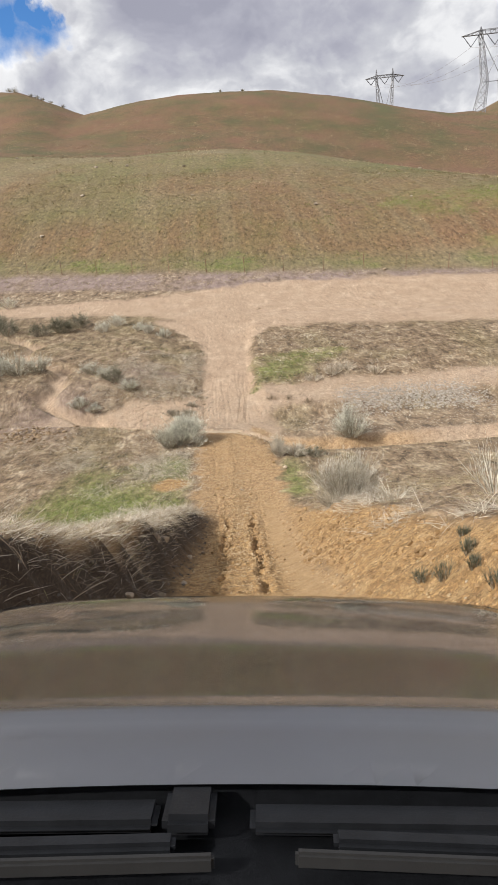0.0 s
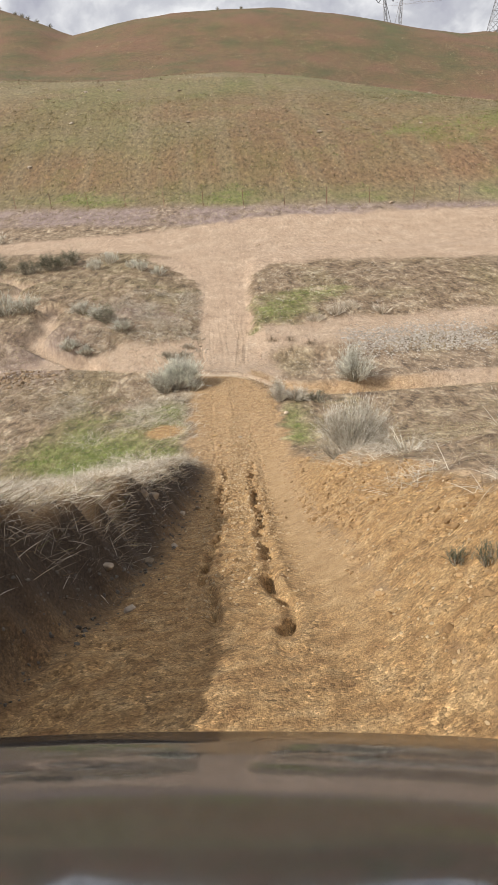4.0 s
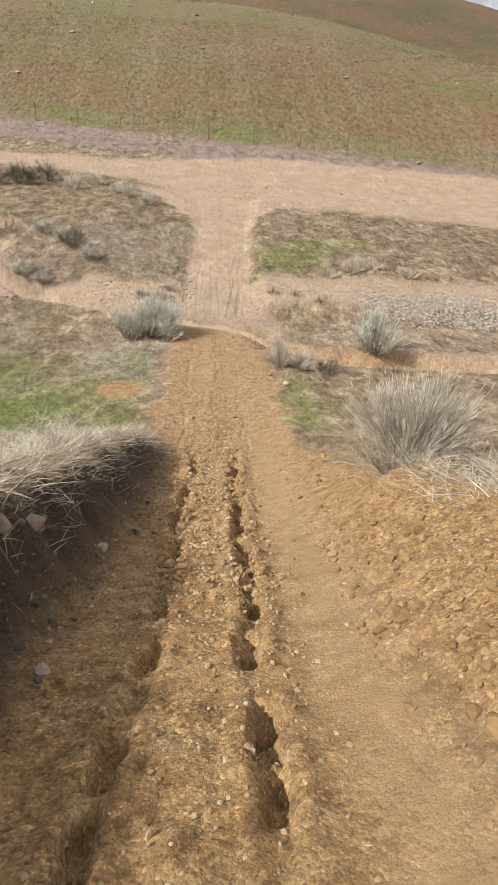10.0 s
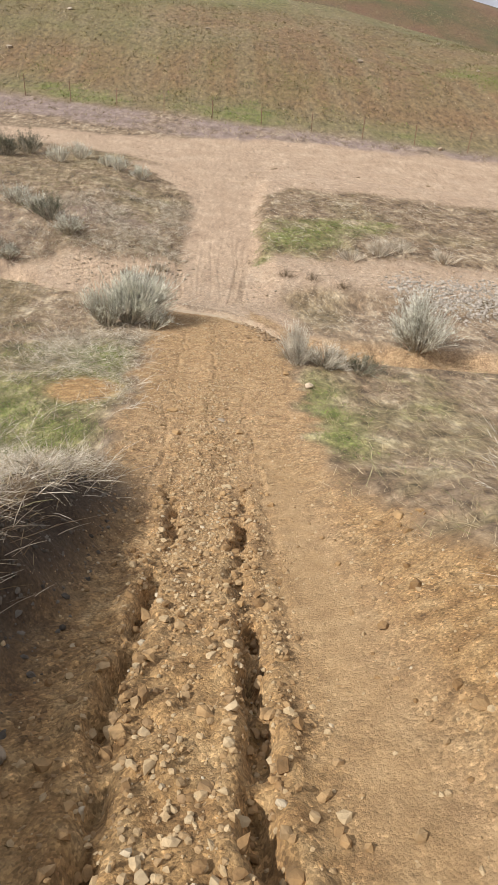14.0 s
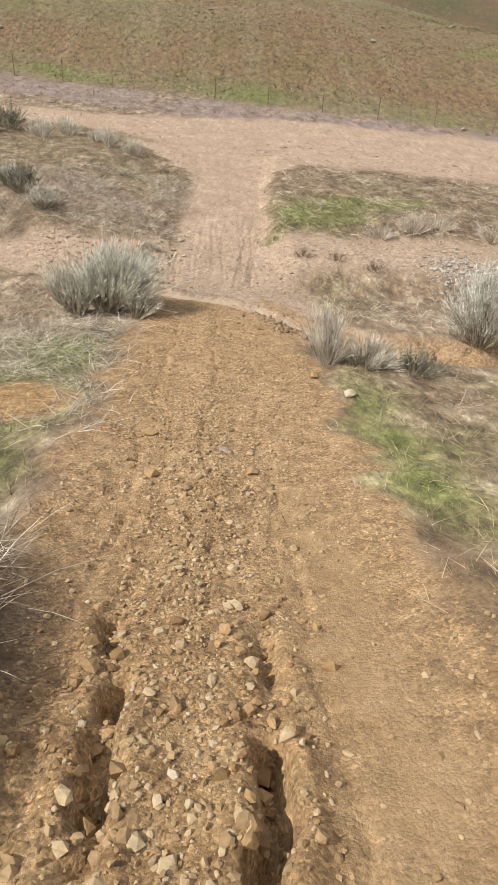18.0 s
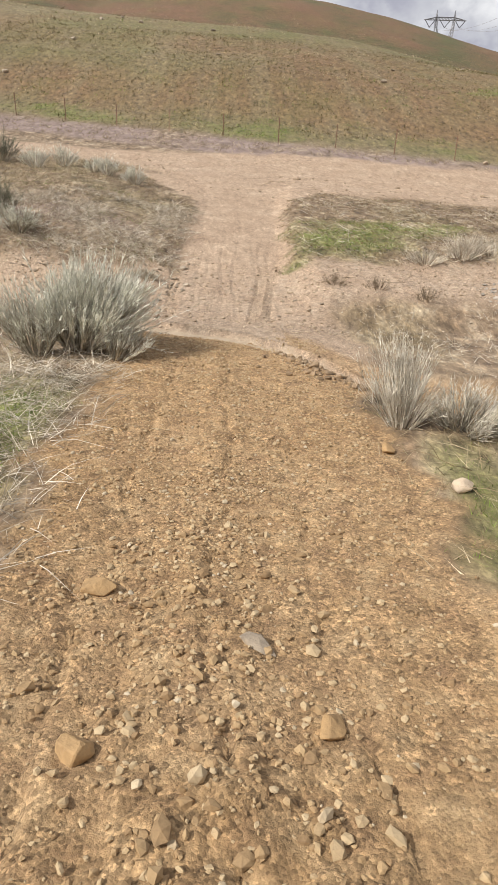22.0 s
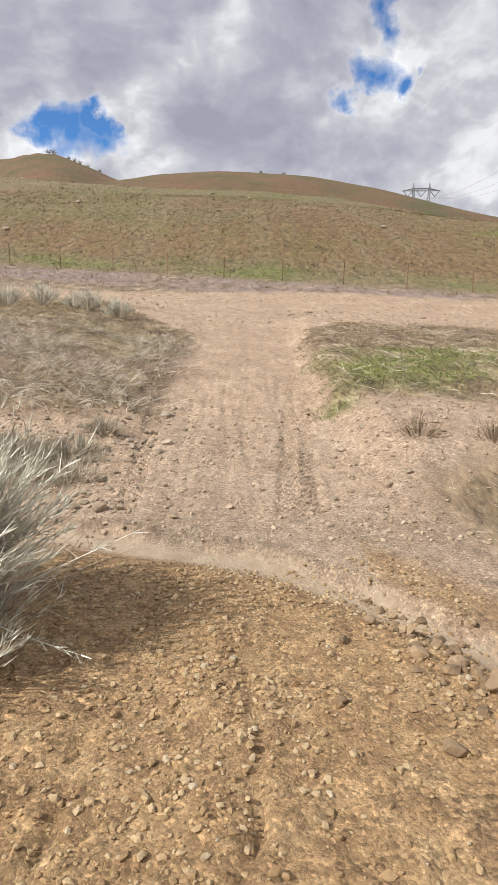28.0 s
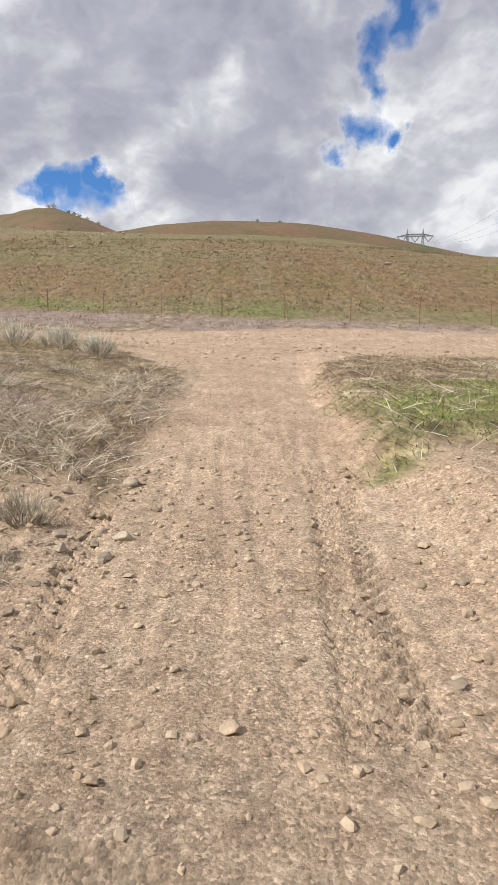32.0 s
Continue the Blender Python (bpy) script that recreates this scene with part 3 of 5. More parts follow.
def road_band(x, y):
    """How far a place lies on the broad dirt road, 0 to 1."""
    low = np.interp(x, [-40, -16, -8, -3.4, -1.9, -1.3, 1.4, 2.2, 3.2, 6.6, 16, 40], [45.5, 43.3, 42.0, 40.6, 38.5, 35.2, 34.0, 35.0, 35.4, 35.6, 33.0, 29.0])
    up = np.interp(x, [-40, -16, -6, 0, 6, 22, 40], [52.5, 46.6, 46.4, 47.6, 48.0, 44.8, 41])
    n = rough(x, y, 1.6, 51, 4)
    return smooth(-0.5, 0.5, y - low + n * 1.1) * smooth(0.5, -0.5, y - up + n * 0.9)


def zones(x, y):
    m = road_middle(y)
    u = x - m
    d = y - stream_line(x)
    n, n2 = rough(x, y, 0.7, 61, 3), rough(x, y, 2.6, 63, 3)
    half = track_half(y)
    track = smooth(half + 0.22, half - 0.10, np.abs(u) + n * 0.26 + 0.16 * rough(x, y, 0.22, 65, 2)) * smooth(41, 38, y)
    road = road_band(x, y)
    edge = np.interp(y, [-10, 2, 4, 6, 8, 9.5, 12, 14], [-2.4, -2.1, -1.75, -1.38, -1.25, -1.2, -1.05, -0.9])
    cut = smooth(-0.10, 0.06, x - edge) * smooth(14, 12.5, y) * (u < 0)
    worn = smooth(0.8, 1.0, u) * smooth(2.15, 1.75, u + n * 0.25 + 0.7 * smooth(9.0, 12.5, y)) * smooth(14.5, 12, y)
    wash = smooth(-0.55, -0.2, d + n * 0.3) * smooth(26.2, 25.5, y + n * 0.5 + 0.4 * smooth(2, 8, x)) * smooth(9, 6.5, np.abs(x + n2))
    wash = np.maximum(wash, smooth(-0.4, 0.1, d + n * 0.3) * smooth(26.3, 25.3, y + n * 0.6) * (x > 0) * smooth(16, 12, x))
    island = smooth(0.15, 0.5, n2 + 0.25 * (x > 1.5) * np.exp(-((y - 22.9) / 0.7) ** 2) * 2.2 - 0.3)
    wash = wash * (1 - 0.85 * island * smooth(1.3, 2.0, np.abs(u)))
    wash = wash * (1 - 0.9 * (x > 0) * smooth(1.5, 2.2, u + n * 0.4) * smooth(0.7, 1.1, d + n * 0.3) * smooth(24.0, 23.3, y + n * 0.4))
    gully = np.exp(-(((x - gully_line(y)) / 0.45) ** 4)) * smooth(23.5, 25, y) * smooth(39, 36, y)
    patch = np.exp(-(((x + 1.80) / 0.6) ** 2 + ((y - 16.6) / 0.8) ** 2)) * 1.1
    bare = np.clip(np.maximum.reduce([track, road, cut, worn, wash, gully, smooth(0.35, 0.7, patch + n * 0.2)]), 0, 1)
    s = y + 0.247 * np.clip(x, -60, 60)
    hill = smooth(50.5, 53.5, s + n2 * 0.8)
    ochre = smooth(0.0, -0.4, d + n * 0.15) * smooth(4.5, 3.0, np.abs(u)) + 0.8 * (x > 1) * smooth(0.1, 0.35, d) * smooth(1.2, 0.7, d) * smooth(8, 5, x)
    ochre = np.clip(ochre * (1 - 0.22 * smooth(9, 15, y + n)) + 0.8 * patch, 0, 1)
    ochre = np.clip(ochre - 0.30 * np.exp(-(((u - 0.72) / 0.24) ** 2)) * smooth(4, 6, y) * smooth(13.5, 12, y), 0, 1)
    green = 0.85 * np.exp(-(((x - 2.6) / 1.5) ** 2 + ((y - 27.6) / 1.6) ** 2)) + 0.5 * np.exp(-(((x - 4.2) / 2.2) ** 2 + ((y - 29.6) / 1.0) ** 2))
    green = green + 0.9 * np.exp(-(((x + 3.6) / 1.6) ** 2 + ((y - 14.5) / 2.2) ** 2)) + 0.6 * np.exp(-(((u - 1.55) / 0.35) ** 2)) * smooth(12.5, 14, y) * smooth(18.4, 17.2, y)
    green = green + 0.5 * smooth(-6, -4, x) * smooth(-1.0, -1.5, x) * smooth(12.5, 14, y) * smooth(21.5, 19, y) + 0.32 * smooth(1.2, 1.6, u) * smooth(4.5, 3, u) * smooth(10.5, 12, y) * smooth(19, 17.5, y)
    green = green + 0.7 * np.exp(-(((x + 1.75) / 0.5) ** 2)) * smooth(15.5, 17, y) * smooth(20, 18.5, y)
    green = green + 0.55 * smooth(0.05, 0.5, rough(x, y, 4, 71, 4)) * smooth(51, 53.5, s + n2) * smooth(60, 54, s) + 0.85 * np.exp(-(((x - 30) / 9) ** 2 + ((y - 62) / 4.5) ** 2))
    green = np.clip(green + n * 0.45 * (green > 0.12) + n2 * 0.45 * (green > 0.12) - 0.12, 0, 1) * 0.8 + 0.12 * smooth(0.0, 0.6, n2)
    lilac = smooth(46.5, 48, s) * smooth(52.8, 51, s + n2) * smooth(-0.5, 0.3, n2 + 0.2) + 0.8 * np.exp(-(((x + 7.5) / 2.0) ** 2 + ((y - 25.5) / 2.2) ** 2)) + 0.5 * np.exp(-(((x + 3.8) / 2) ** 2 + ((y - 29) / 1.2) ** 2))
    lilac = np.clip(lilac + 0.5 * np.exp(-(((x - 48) / 30) ** 2 + ((y - 104) / 4) ** 2)), 0, 1)
    # the thin line beside the stream is an overhang's shadow put into the colour
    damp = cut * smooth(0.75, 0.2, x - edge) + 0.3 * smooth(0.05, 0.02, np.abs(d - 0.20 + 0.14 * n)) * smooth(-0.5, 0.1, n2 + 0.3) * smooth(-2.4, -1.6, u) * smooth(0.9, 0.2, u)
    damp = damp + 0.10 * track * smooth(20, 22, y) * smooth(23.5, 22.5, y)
    packed = np.exp(-(((u - 0.66) / 0.24) ** 2)) * smooth(3, 5.5, y) * smooth(15.5, 13, y + n)
    russet = smooth(53, 58, s) * smooth(92, 66, s + n2 * 6) * smooth(-0.7, 0.2, rough(x, y, 14, 73, 3) + 0.2)
    wet = smooth(0.19, 0.09, np.abs(d + 0.03 + 0.14 * n)) * smooth(9, 6, np.abs(x))
    return dict(bare=bare, russet=russet, packed=packed, green=green, lilac=np.clip(lilac, 0, 1), hill=hill, ochre=ochre, damp=np.clip(damp, 0, 1), wet=wet, wash=np.maximum(wash, gully), far=smooth(106, 120, y + 0.1 * x + n2 * 4))


def steps(*spans):
    """Grid lines: (start, end, first spacing, last spacing) spans, end to end."""
    out = [spans[0][0]]
    for a, b, first, last in spans:
        while out[-1] < b - 1e-6:
            k = (out[-1] - a) / (b - a)
            out.append(min(b, out[-1] + first + (last - first) * k))
    return np.array(out)


gx = steps((-2200, -300, 300, 40), (-300, -40, 40, 3), (-40, -10, 3, 0.30), (-10, -3.2, 0.30, 0.06), (-3.2, -1.3, 0.05, 0.045), (-1.3, 1.5, 0.028, 0.028), (1.5, 3.2, 0.045, 0.05), (3.2, 10, 0.06, 0.30), (10, 40, 0.30, 3), (40, 300, 3, 30), (300, 2200, 40, 300))
gy = steps((-300, -20, 60, 3), (-20, 1, 3, 0.2), (1, 4, 0.10, 0.05), (4, 8, 0.045, 0.035), (8, 22.6, 0.036, 0.036), (22.6, 25.6, 0.019, 0.019), (25.6, 26.4, 0.03, 0.045), (26.4, 30, 0.05, 0.07), (30, 56, 0.07, 0.35), (56, 130, 0.5, 2.2), (130, 420, 2.2, 9), (420, 2600, 12, 300))
X, Y = np.meshgrid(gx, gy)
Z = land(X, Y)
nx, ny = len(gx), len(gy)
index = np.arange(nx * ny).reshape(ny, nx)
quads = np.stack([index[:-1, :-1], index[:-1, 1:], index[1:, 1:], index[1:, :-1]], -1).reshape(-1, 4)
ground_mesh = smooth_shade(mesh_of("ground", np.stack([X, Y, Z], -1).reshape(-1, 3), quads, GROUND, 4))
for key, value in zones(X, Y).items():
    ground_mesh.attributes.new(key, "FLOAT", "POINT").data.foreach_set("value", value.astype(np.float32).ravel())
ground = tagged(new("ground", ground_mesh), "rutted ochre dirt track through dry grass, a sandy wash and grassy hills", "ground", kind="structure")


# ---- the car at the head of the descent ----
CAR = pose(0.010, 0.075, 4.586, 71.3, 4.8, -3.81) @ pose(0, 0, 0, -82.5, 0, 0)
car = tagged(new("car"), "dark grey car with a dusty polished bonnet, halted on the slope", "car")
car.matrix_world = CAR


def sheet(rows, thick=0.0):
    """A surface through rows of points; with a thickness it gets an underside."""
    bm = bmesh.new()
    grid = [[bm.verts.new(p) for p in row] for row in rows]
    for a, b in zip(grid, grid[1:]):
        for k in range(len(a) - 1):
            bm.faces.new((a[k], a[k + 1], b[k + 1], b[k]))
    if thick:
        bmesh.ops.solidify(bm, geom=bm.faces[:], thickness=thick)
    bmesh.ops.recalc_face_normals(bm, faces=bm.faces[:])
    return bm


def box(size, m=Matrix(), bevel=0.0):
    bm = bmesh.new()
    bmesh.ops.create_cube(bm, size=1, matrix=m @ Matrix.Diagonal((*size, 1)))
    if bevel:
        bmesh.ops.bevel(bm, geom=bm.edges[:], offset=bevel, segments=2, affect="EDGES")
    return bm


BONNET = ((0.600, -0.476), (0.640, -0.470), (0.690, -0.471), (0.716, -0.4722), (0.720, -0.4708), (0.728, -0.4722), (0.733, -0.4708), (0.741, -0.4722), (0.747, -0.4710), (0.757, -0.4735), (0.775, -0.4780),
          (0.80, -0.4845), (0.90, -0.498), (1.05, -0.520), (1.20, -0.548), (1.35, -0.581), (1.48, -0.616), (1.58, -0.655), (1.66, -0.70), (1.71, -0.76), (1.735, -0.84))


def bonnet_shift(f):
    return f - 0.042 * max(0.0, min(1.0, (0.95 - f) / 0.2))


def bonnet_rows():
    rows = []
    for f, z in BONNET:
        wide = 0.74 - 0.05 * max(0, f - 1.2)
        f = bonnet_shift(f)
        rows.append([(wide * k / 16, f - (0.05 * max(0, f - 0.9) + 0.045 * max(0.0, min(1.0, (1.1 - f) / 0.3))) * (abs(k) / 16) ** 2.2, z - 0.020 * (abs(k) / 16) ** 2.2 - 0.03 * (abs(k) / 16) ** 10) for k in range(-16, 17)])
    return rows


part("bonnet", sheet(bonnet_rows(), 0.012), PAINT, car, "dark grey metallic bonnet with three fine ridges near its rear edge", True)
for s in (-1, 1):
    rows = []
    for a in range(13):
        f = 0.50 + 1.15 * a / 12
        z0 = float(np.interp(f, [b[0] for b in BONNET], [b[1] for b in BONNET])) - 0.05
        w0 = 0.752 - 0.05 * max(0, f - 1.2) - 0.02 * max(0, f - 1.4)
        arch = 0.36 - abs(f - 1.18)
        low = -1.12 + (max(0.0, 0.40 ** 2 - (f - 1.18) ** 2) ** 0.5 if abs(f - 1.18) < 0.40 else 0)
        rows.append([(s * w0, f, z0), (s * (w0 + 0.05), f, z0 + 0.012), (s * (w0 + 0.11), f, z0 - 0.05), (s * (w0 + 0.14), f, z0 - 0.18), (s * (w0 + 0.13), f, min(z0 - 0.2, low))])
    part("fender", sheet(rows, 0.01), PAINT, car, "dark grey painted wing", True)
    wheel = part("wheel", bmesh.new(), RUBBER, car)
    wheel.location = (s * 0.80, 1.18, -1.12)
    bm = bmesh.new()
    ring = ((-0.10, 0.23), (-0.11, 0.30), (-0.10, 0.345), (-0.04, 0.355), (0.04, 0.355), (0.10, 0.345), (0.11, 0.30), (0.10, 0.23))
    turns = 40
    verts = [[bm.verts.new((a, r * math.cos(k * math.tau / turns), r * math.sin(k * math.tau / turns))) for a, r in ring] for k in range(turns)]
    for k in range(turns):
        for j in range(len(ring)):
            bm.faces.new((verts[k][j], verts[k][(j + 1) % len(ring)], verts[(k + 1) % turns][(j + 1) % len(ring)], verts[(k + 1) % turns][j]))
    bmesh.ops.recalc_face_normals(bm, faces=bm.faces[:])
    part("tyre", bm, RUBBER, wheel, "black tyre", True)
    bm = bmesh.new()
    bmesh.ops.create_cone(bm, segments=30, radius1=0.235, radius2=0.235, depth=0.16, cap_ends=True, matrix=pose(0, 0, 0, 0, 90, 0))
    bmesh.ops.bevel(bm, geom=bm.edges[:], offset=0.015, segments=2, affect="EDGES")
    part("rim", bm, STEEL, wheel)
rows = []
for k in range(-12, 13):
    c = abs(k) / 12
    x, f = 0.80 * k / 12, 1.76 - 0.16 * c ** 2.4
    rows.append([(x, f - 0.03, -0.80 - 0.05 * c), (x, f + 0.03, -0.90), (x, f + 0.05, -1.0), (x, f + 0.03, -1.12), (x, f - 0.05, -1.20)])
part("bumper", sheet(rows, 0.02), PAINT, car, "dark grey front bumper", True)
# dark sheet added to block bright ground showing past the bonnet's edges
part("gap_sheet", sheet([[(0.75 * k / 4, f, z) for k in range(-4, 5)] for f, z in ((0.40, -0.60), (0.60, -0.58), (1.10, -0.64), (1.60, -0.82))], 0.01), BLACK_PLASTIC, car, "black sheet added below the bonnet to close its gaps")
# cowl, wipers and the foot of the windscreen
rows = [[(0.74 * k / 12, f - 0.05 * (abs(k) / 12) ** 2, z - 0.03 * (abs(k) / 12) ** 2) for k in range(-12, 13)] for f, z in ((0.625, -0.492), (0.60, -0.512), (0.55, -0.505), (0.50, -0.507), (0.47, -0.515), (0.42, -0.52))]
part("cowl", sheet([[(x, f - 0.042, z) for x, f, z in row] for row in rows], 0.008), BLACK_PLASTIC, car, "black plastic cowl under the windscreen", True)
part("cowl_step", box((0.46, 0.050, 0.014), pose(-0.335, 0.528, -0.494, -8, 0, 1), 0.0065), BLACK_PLASTIC, car)
part("cowl_cap", box((0.056, 0.066, 0.022), pose(-0.070, 0.530, -0.486, -8), 0.007), BLACK_PLASTIC, car)
part("cowl_step", box((0.44, 0.046, 0.014), pose(0.215, 0.524, -0.495, -8, 0, -1), 0.0065), BLACK_PLASTIC, car)
for x, turn in ((-0.33, 2.0), (0.33, -3.0)):
    arm = part("wiper_arm", box((0.50, 0.022, 0.014), pose(x, 0.470, -0.482, 0, 0, turn), 0.005), BLACK_PLASTIC, car, "black wiper arm")
    part("wiper_blade", box((0.58, 0.010, 0.018), pose(x, 0.452, -0.488, 0, 0, turn), 0.003), RUBBER, arm)
    part("wiper_clip", box((0.035, 0.032, 0.020), pose(x - 0.04, 0.458, -0.478, 0, 0, turn), 0.004), BLACK_PLASTIC, arm)
part("wing_edge", sheet([[(0.40 + 0.36 * k / 8, 0.555 - 0.10 * (k / 8) ** 1.5 - 0.09 * j * k / 8, -0.470 + 0.02 * k / 8 - 0.03 * j) for j in range(3)] for k in range(9)], 0.006), PAINT, car)


# ---- growing things ----
def rng_of(seed):
    return np.random.default_rng(seed)


def strands(base, way, long, bend, wide, seed, parts=2):
    """Thin tapering ribbons from base along way, bending by bend towards the tip. Arrays of n rows."""
    n = len(base)
    r = rng_of(seed)
    side = np.cross(way, r.normal(size=(n, 3)))
    side /= np.linalg.norm(side, axis=1)[:, None] + 1e-9
    rows = []
    for k in range(parts):
        f = k / parts
        mid = base + way * (long * f)[:, None] + bend * (f * f)
        w = (wide * (1 - 0.55 * f) / 2)[:, None]
        rows += [mid - side * w, mid + side * w]
    rows.append(base + way * long[:, None] + bend)
    verts = np.stack(rows, 1).reshape(-1, 3)
    tris = []
    for k in range(parts - 1):
        tris += [(2 * k, 2 * k + 1, 2 * k + 3), (2 * k, 2 * k + 3, 2 * k + 2)]
    tris.append((2 * parts - 2, 2 * parts - 1, 2 * parts))
    faces = (np.arange(n)[:, None, None] * (2 * parts + 1) + np.array(tris)[None]).reshape(-1, 3)
    return verts, faces


def joined(pieces):
    verts, faces, k = [], [], 0
    for v, f in pieces:
        verts.append(v)
        faces.append(f + k)
        k += len(v)
    return np.concatenate(verts), np.concatenate(faces)


def unit(v):
    return v / (np.linalg.norm(v, axis=-1, keepdims=True) + 1e-9)


def bush_meshes(name, seed, high, wide, stems, leaf, twig, leaves=9, lean=(0, 0), slack=0.10, thick=0.007, ball=0.0):
    """A shrub about its own foot: main limbs that fan out, each ending in a spray of thin stems with narrow leaves."""
    r = rng_of(seed)
    limbs = max(30, stems // 14)
    turn, out = r.uniform(0, math.tau, limbs), np.sqrt(r.uniform(0, 1, limbs))
    fan = out * r.uniform(0.8, 1.12, limbs)
    size = r.uniform(0.80, 1.08, limbs)
    root = np.stack([np.cos(turn) * out * wide * 0.10, np.sin(turn) * out * wide * 0.10, np.full(limbs, -0.04)], 1)
    tip = np.stack([np.cos(turn) * fan * wide * 0.56 + lean[0] * high, np.sin(turn) * fan * wide * 0.56 + lean[1] * high, high * (1.0 - (0.50 + ball) * fan ** 2)], 1) * size[:, None]
    limb = np.arange(stems) % limbs
    start = r.uniform(0.0, 0.62, stems)
    foot = root[limb] + (tip[limb] - root[limb]) * start[:, None] * np.array([1, 1, 0.85])
    span = np.linalg.norm(tip, axis=1)[limb]
    end = tip[limb] * r.uniform(0.80, 1.08, (stems, 1)) + r.normal(size=(stems, 3)) * (span * 0.12)[:, None]
    end[:, 2] = np.maximum(end[:, 2], 0.02)
    bend = np.stack([np.zeros(stems), np.zeros(stems), (0.10 - slack * fan[limb]) * span], 1) + r.normal(size=(stems, 3)) * (span * slack * 0.25)[:, None]
    way = unit(end - foot - bend)
    long = np.linalg.norm(end - foot - bend, axis=1)
    wood = joined([strands(foot, way, long, bend, thick * r.uniform(0.6, 1.3, stems), seed + 1, 4),
                   strands(root, unit(tip - root), np.linalg.norm(tip - root, axis=1) * 0.8, np.zeros((limbs, 3)), thick * r.uniform(1.6, 2.6, limbs), seed + 3, 3)])
    per = leaves
    at = r.uniform(0.40, 1.0, (stems, per)) ** 0.7
    p = foot[:, None] + way[:, None] * (long[:, None] * at)[..., None] + bend[:, None] * (at ** 2)[..., None]
    grow = unit(way[:, None] * 0.9 + r.normal(size=(stems, per, 3)) * 0.30 + np.array([0, 0, 0.15]))
    n = stems * per
    blades = strands(p.reshape(-1, 3), grow.reshape(-1, 3), r.uniform(0.04, 0.11, n) * (0.6 + 0.5 * high), np.zeros((n, 3)), thick * r.uniform(0.4, 0.8, n), seed + 2, 2)
    return mesh_of(name + "_stems", *wood, twig), mesh_of(name + "_leaves", *blades, leaf)


def shrub(x, y, seed, high, wide, stems, leaf, twig, label, group="", turn=0.0, **more):
    foot = tagged(new("sagebrush"), label, "shrub", group)
    foot.matrix_world = pose(x, y, float(land(x, y)) - 0.02, 0, 0, turn)
    wood, blades = bush_meshes("sagebrush", seed, high, wide, stems, leaf, twig, **more)
    child("wood", wood, foot)
    child("foliage", blades, foot)
    return foot


shrub(-1.62, 20.95, 101, 1.02, 1.35, 1500, SAGE_LEAF, PALE_TWIG, "broad grey-green sagebrush beside the track, its stems swept one way", lean=(0.20, 0), leaves=18, thick=0.009)
shrub(-2.05, 20.65, 102, 0.85, 0.95, 420, SAGE_LEAF, TWIG, "lower grey-green sagebrush grown into its larger neighbour", lean=(-0.05, 0), leaves=10, thick=0.008)
shrub(-1.12, 20.55, 108, 0.42, 0.6, 200, SAGE_LEAF, TWIG, "low grey-green stems drooping over the edge of the track", lean=(0.45, 0), leaves=8, thick=0.007, slack=0.3)
shrub(1.66, 18.35, 103, 0.74, 0.66, 620, PALE_TWIG, PALE_TWIG, "small bleached bush with bare upright stems beside the track", leaves=5, thick=0.0058, lean=(-0.08, 0))
shrub(2.15, 18.2, 104, 0.40, 0.95, 420, PALE_TWIG, TWIG, "low grey shrub sprawling over a green bank", leaves=8, lean=(0.35, 0), ball=0.2)
shrub(2.7, 17.9, 109, 0.28, 0.9, 260, DARK_SAGE, TWIG, "dark low tangle of stems behind a green bank", leaves=8, lean=(0.2, 0), ball=0.2)
shrub(4.4, 20.0, 105, 1.15, 1.5, 900, SAGE_LEAF, TWIG, "rounded grey shrub with drooping sides above the wash", leaves=9, slack=0.3, ball=0.25, thick=0.008)
shrub(2.12, 10.35, 106, 0.90, 1.25, 1000, PALE_TWIG, TWIG, "large pale bush, a fan of silvery stems on the bank", leaves=9, thick=0.006)
shrub(1.78, 9.85, 107, 0.42, 0.8, 240, PALE_TWIG, TWIG, "straggling dry stems hanging over the ochre bank", leaves=3, lean=(-0.3, -0.3), slack=0.35, thick=0.004)
shrub(2.55, 8.7, 110, 0.42, 1.0, 90, PALE_TWIG, PALE_TWIG, "bare dead stems arching over the ochre bank", leaves=1, lean=(-0.2, -0.2), slack=0.5, thick=0.006)
shrub(3.6, 7.4, 111, 0.75, 1.1, 120, PALE_TWIG, PALE_TWIG, "pale dead bush with bare branching stems on the bank", leaves=3, thick=0.007)
for k, (x, y, h, w) in enumerate(((-10.6, 37.6, 0.85, 1.6), (-9.5, 38.3, 1.0, 1.7), (-8.5, 39.2, 1.0, 1.6), (-9.1, 38.0, 0.8, 1.3), (-12.9, 38.6, 1.0, 1.7), (-13.6, 39.8, 1.1, 1.8))):
    shrub(x, y, 120 + k, h, w, 260, DARK_SAGE, TWIG, "dark grey-green sagebrush in a clump beside the dirt road", "sagebrush clump by the road", leaves=14, thick=0.013, ball=0.1)
for k, (x, y, h, w) in enumerate(((-6.75, 37.5, 0.75, 1.1), (-6.1, 38.9, 0.7, 1.2), (-4.0, 36.3, 0.62, 1.0), (-2.95, 35.4, 0.55, 0.85), (-4.6, 37.2, 0.45, 0.9), (-14.9, 46.4, 0.8, 1.8), (-16.6, 47.2, 0.8, 1.6))):
    shrub(x, y, 140 + k, h, w, 220, SAGE_LEAF, PALE_TWIG, "small silvery sagebrush at the edge of the dirt road", "silvery bushes at the road's edge", leaves=10, thick=0.011)
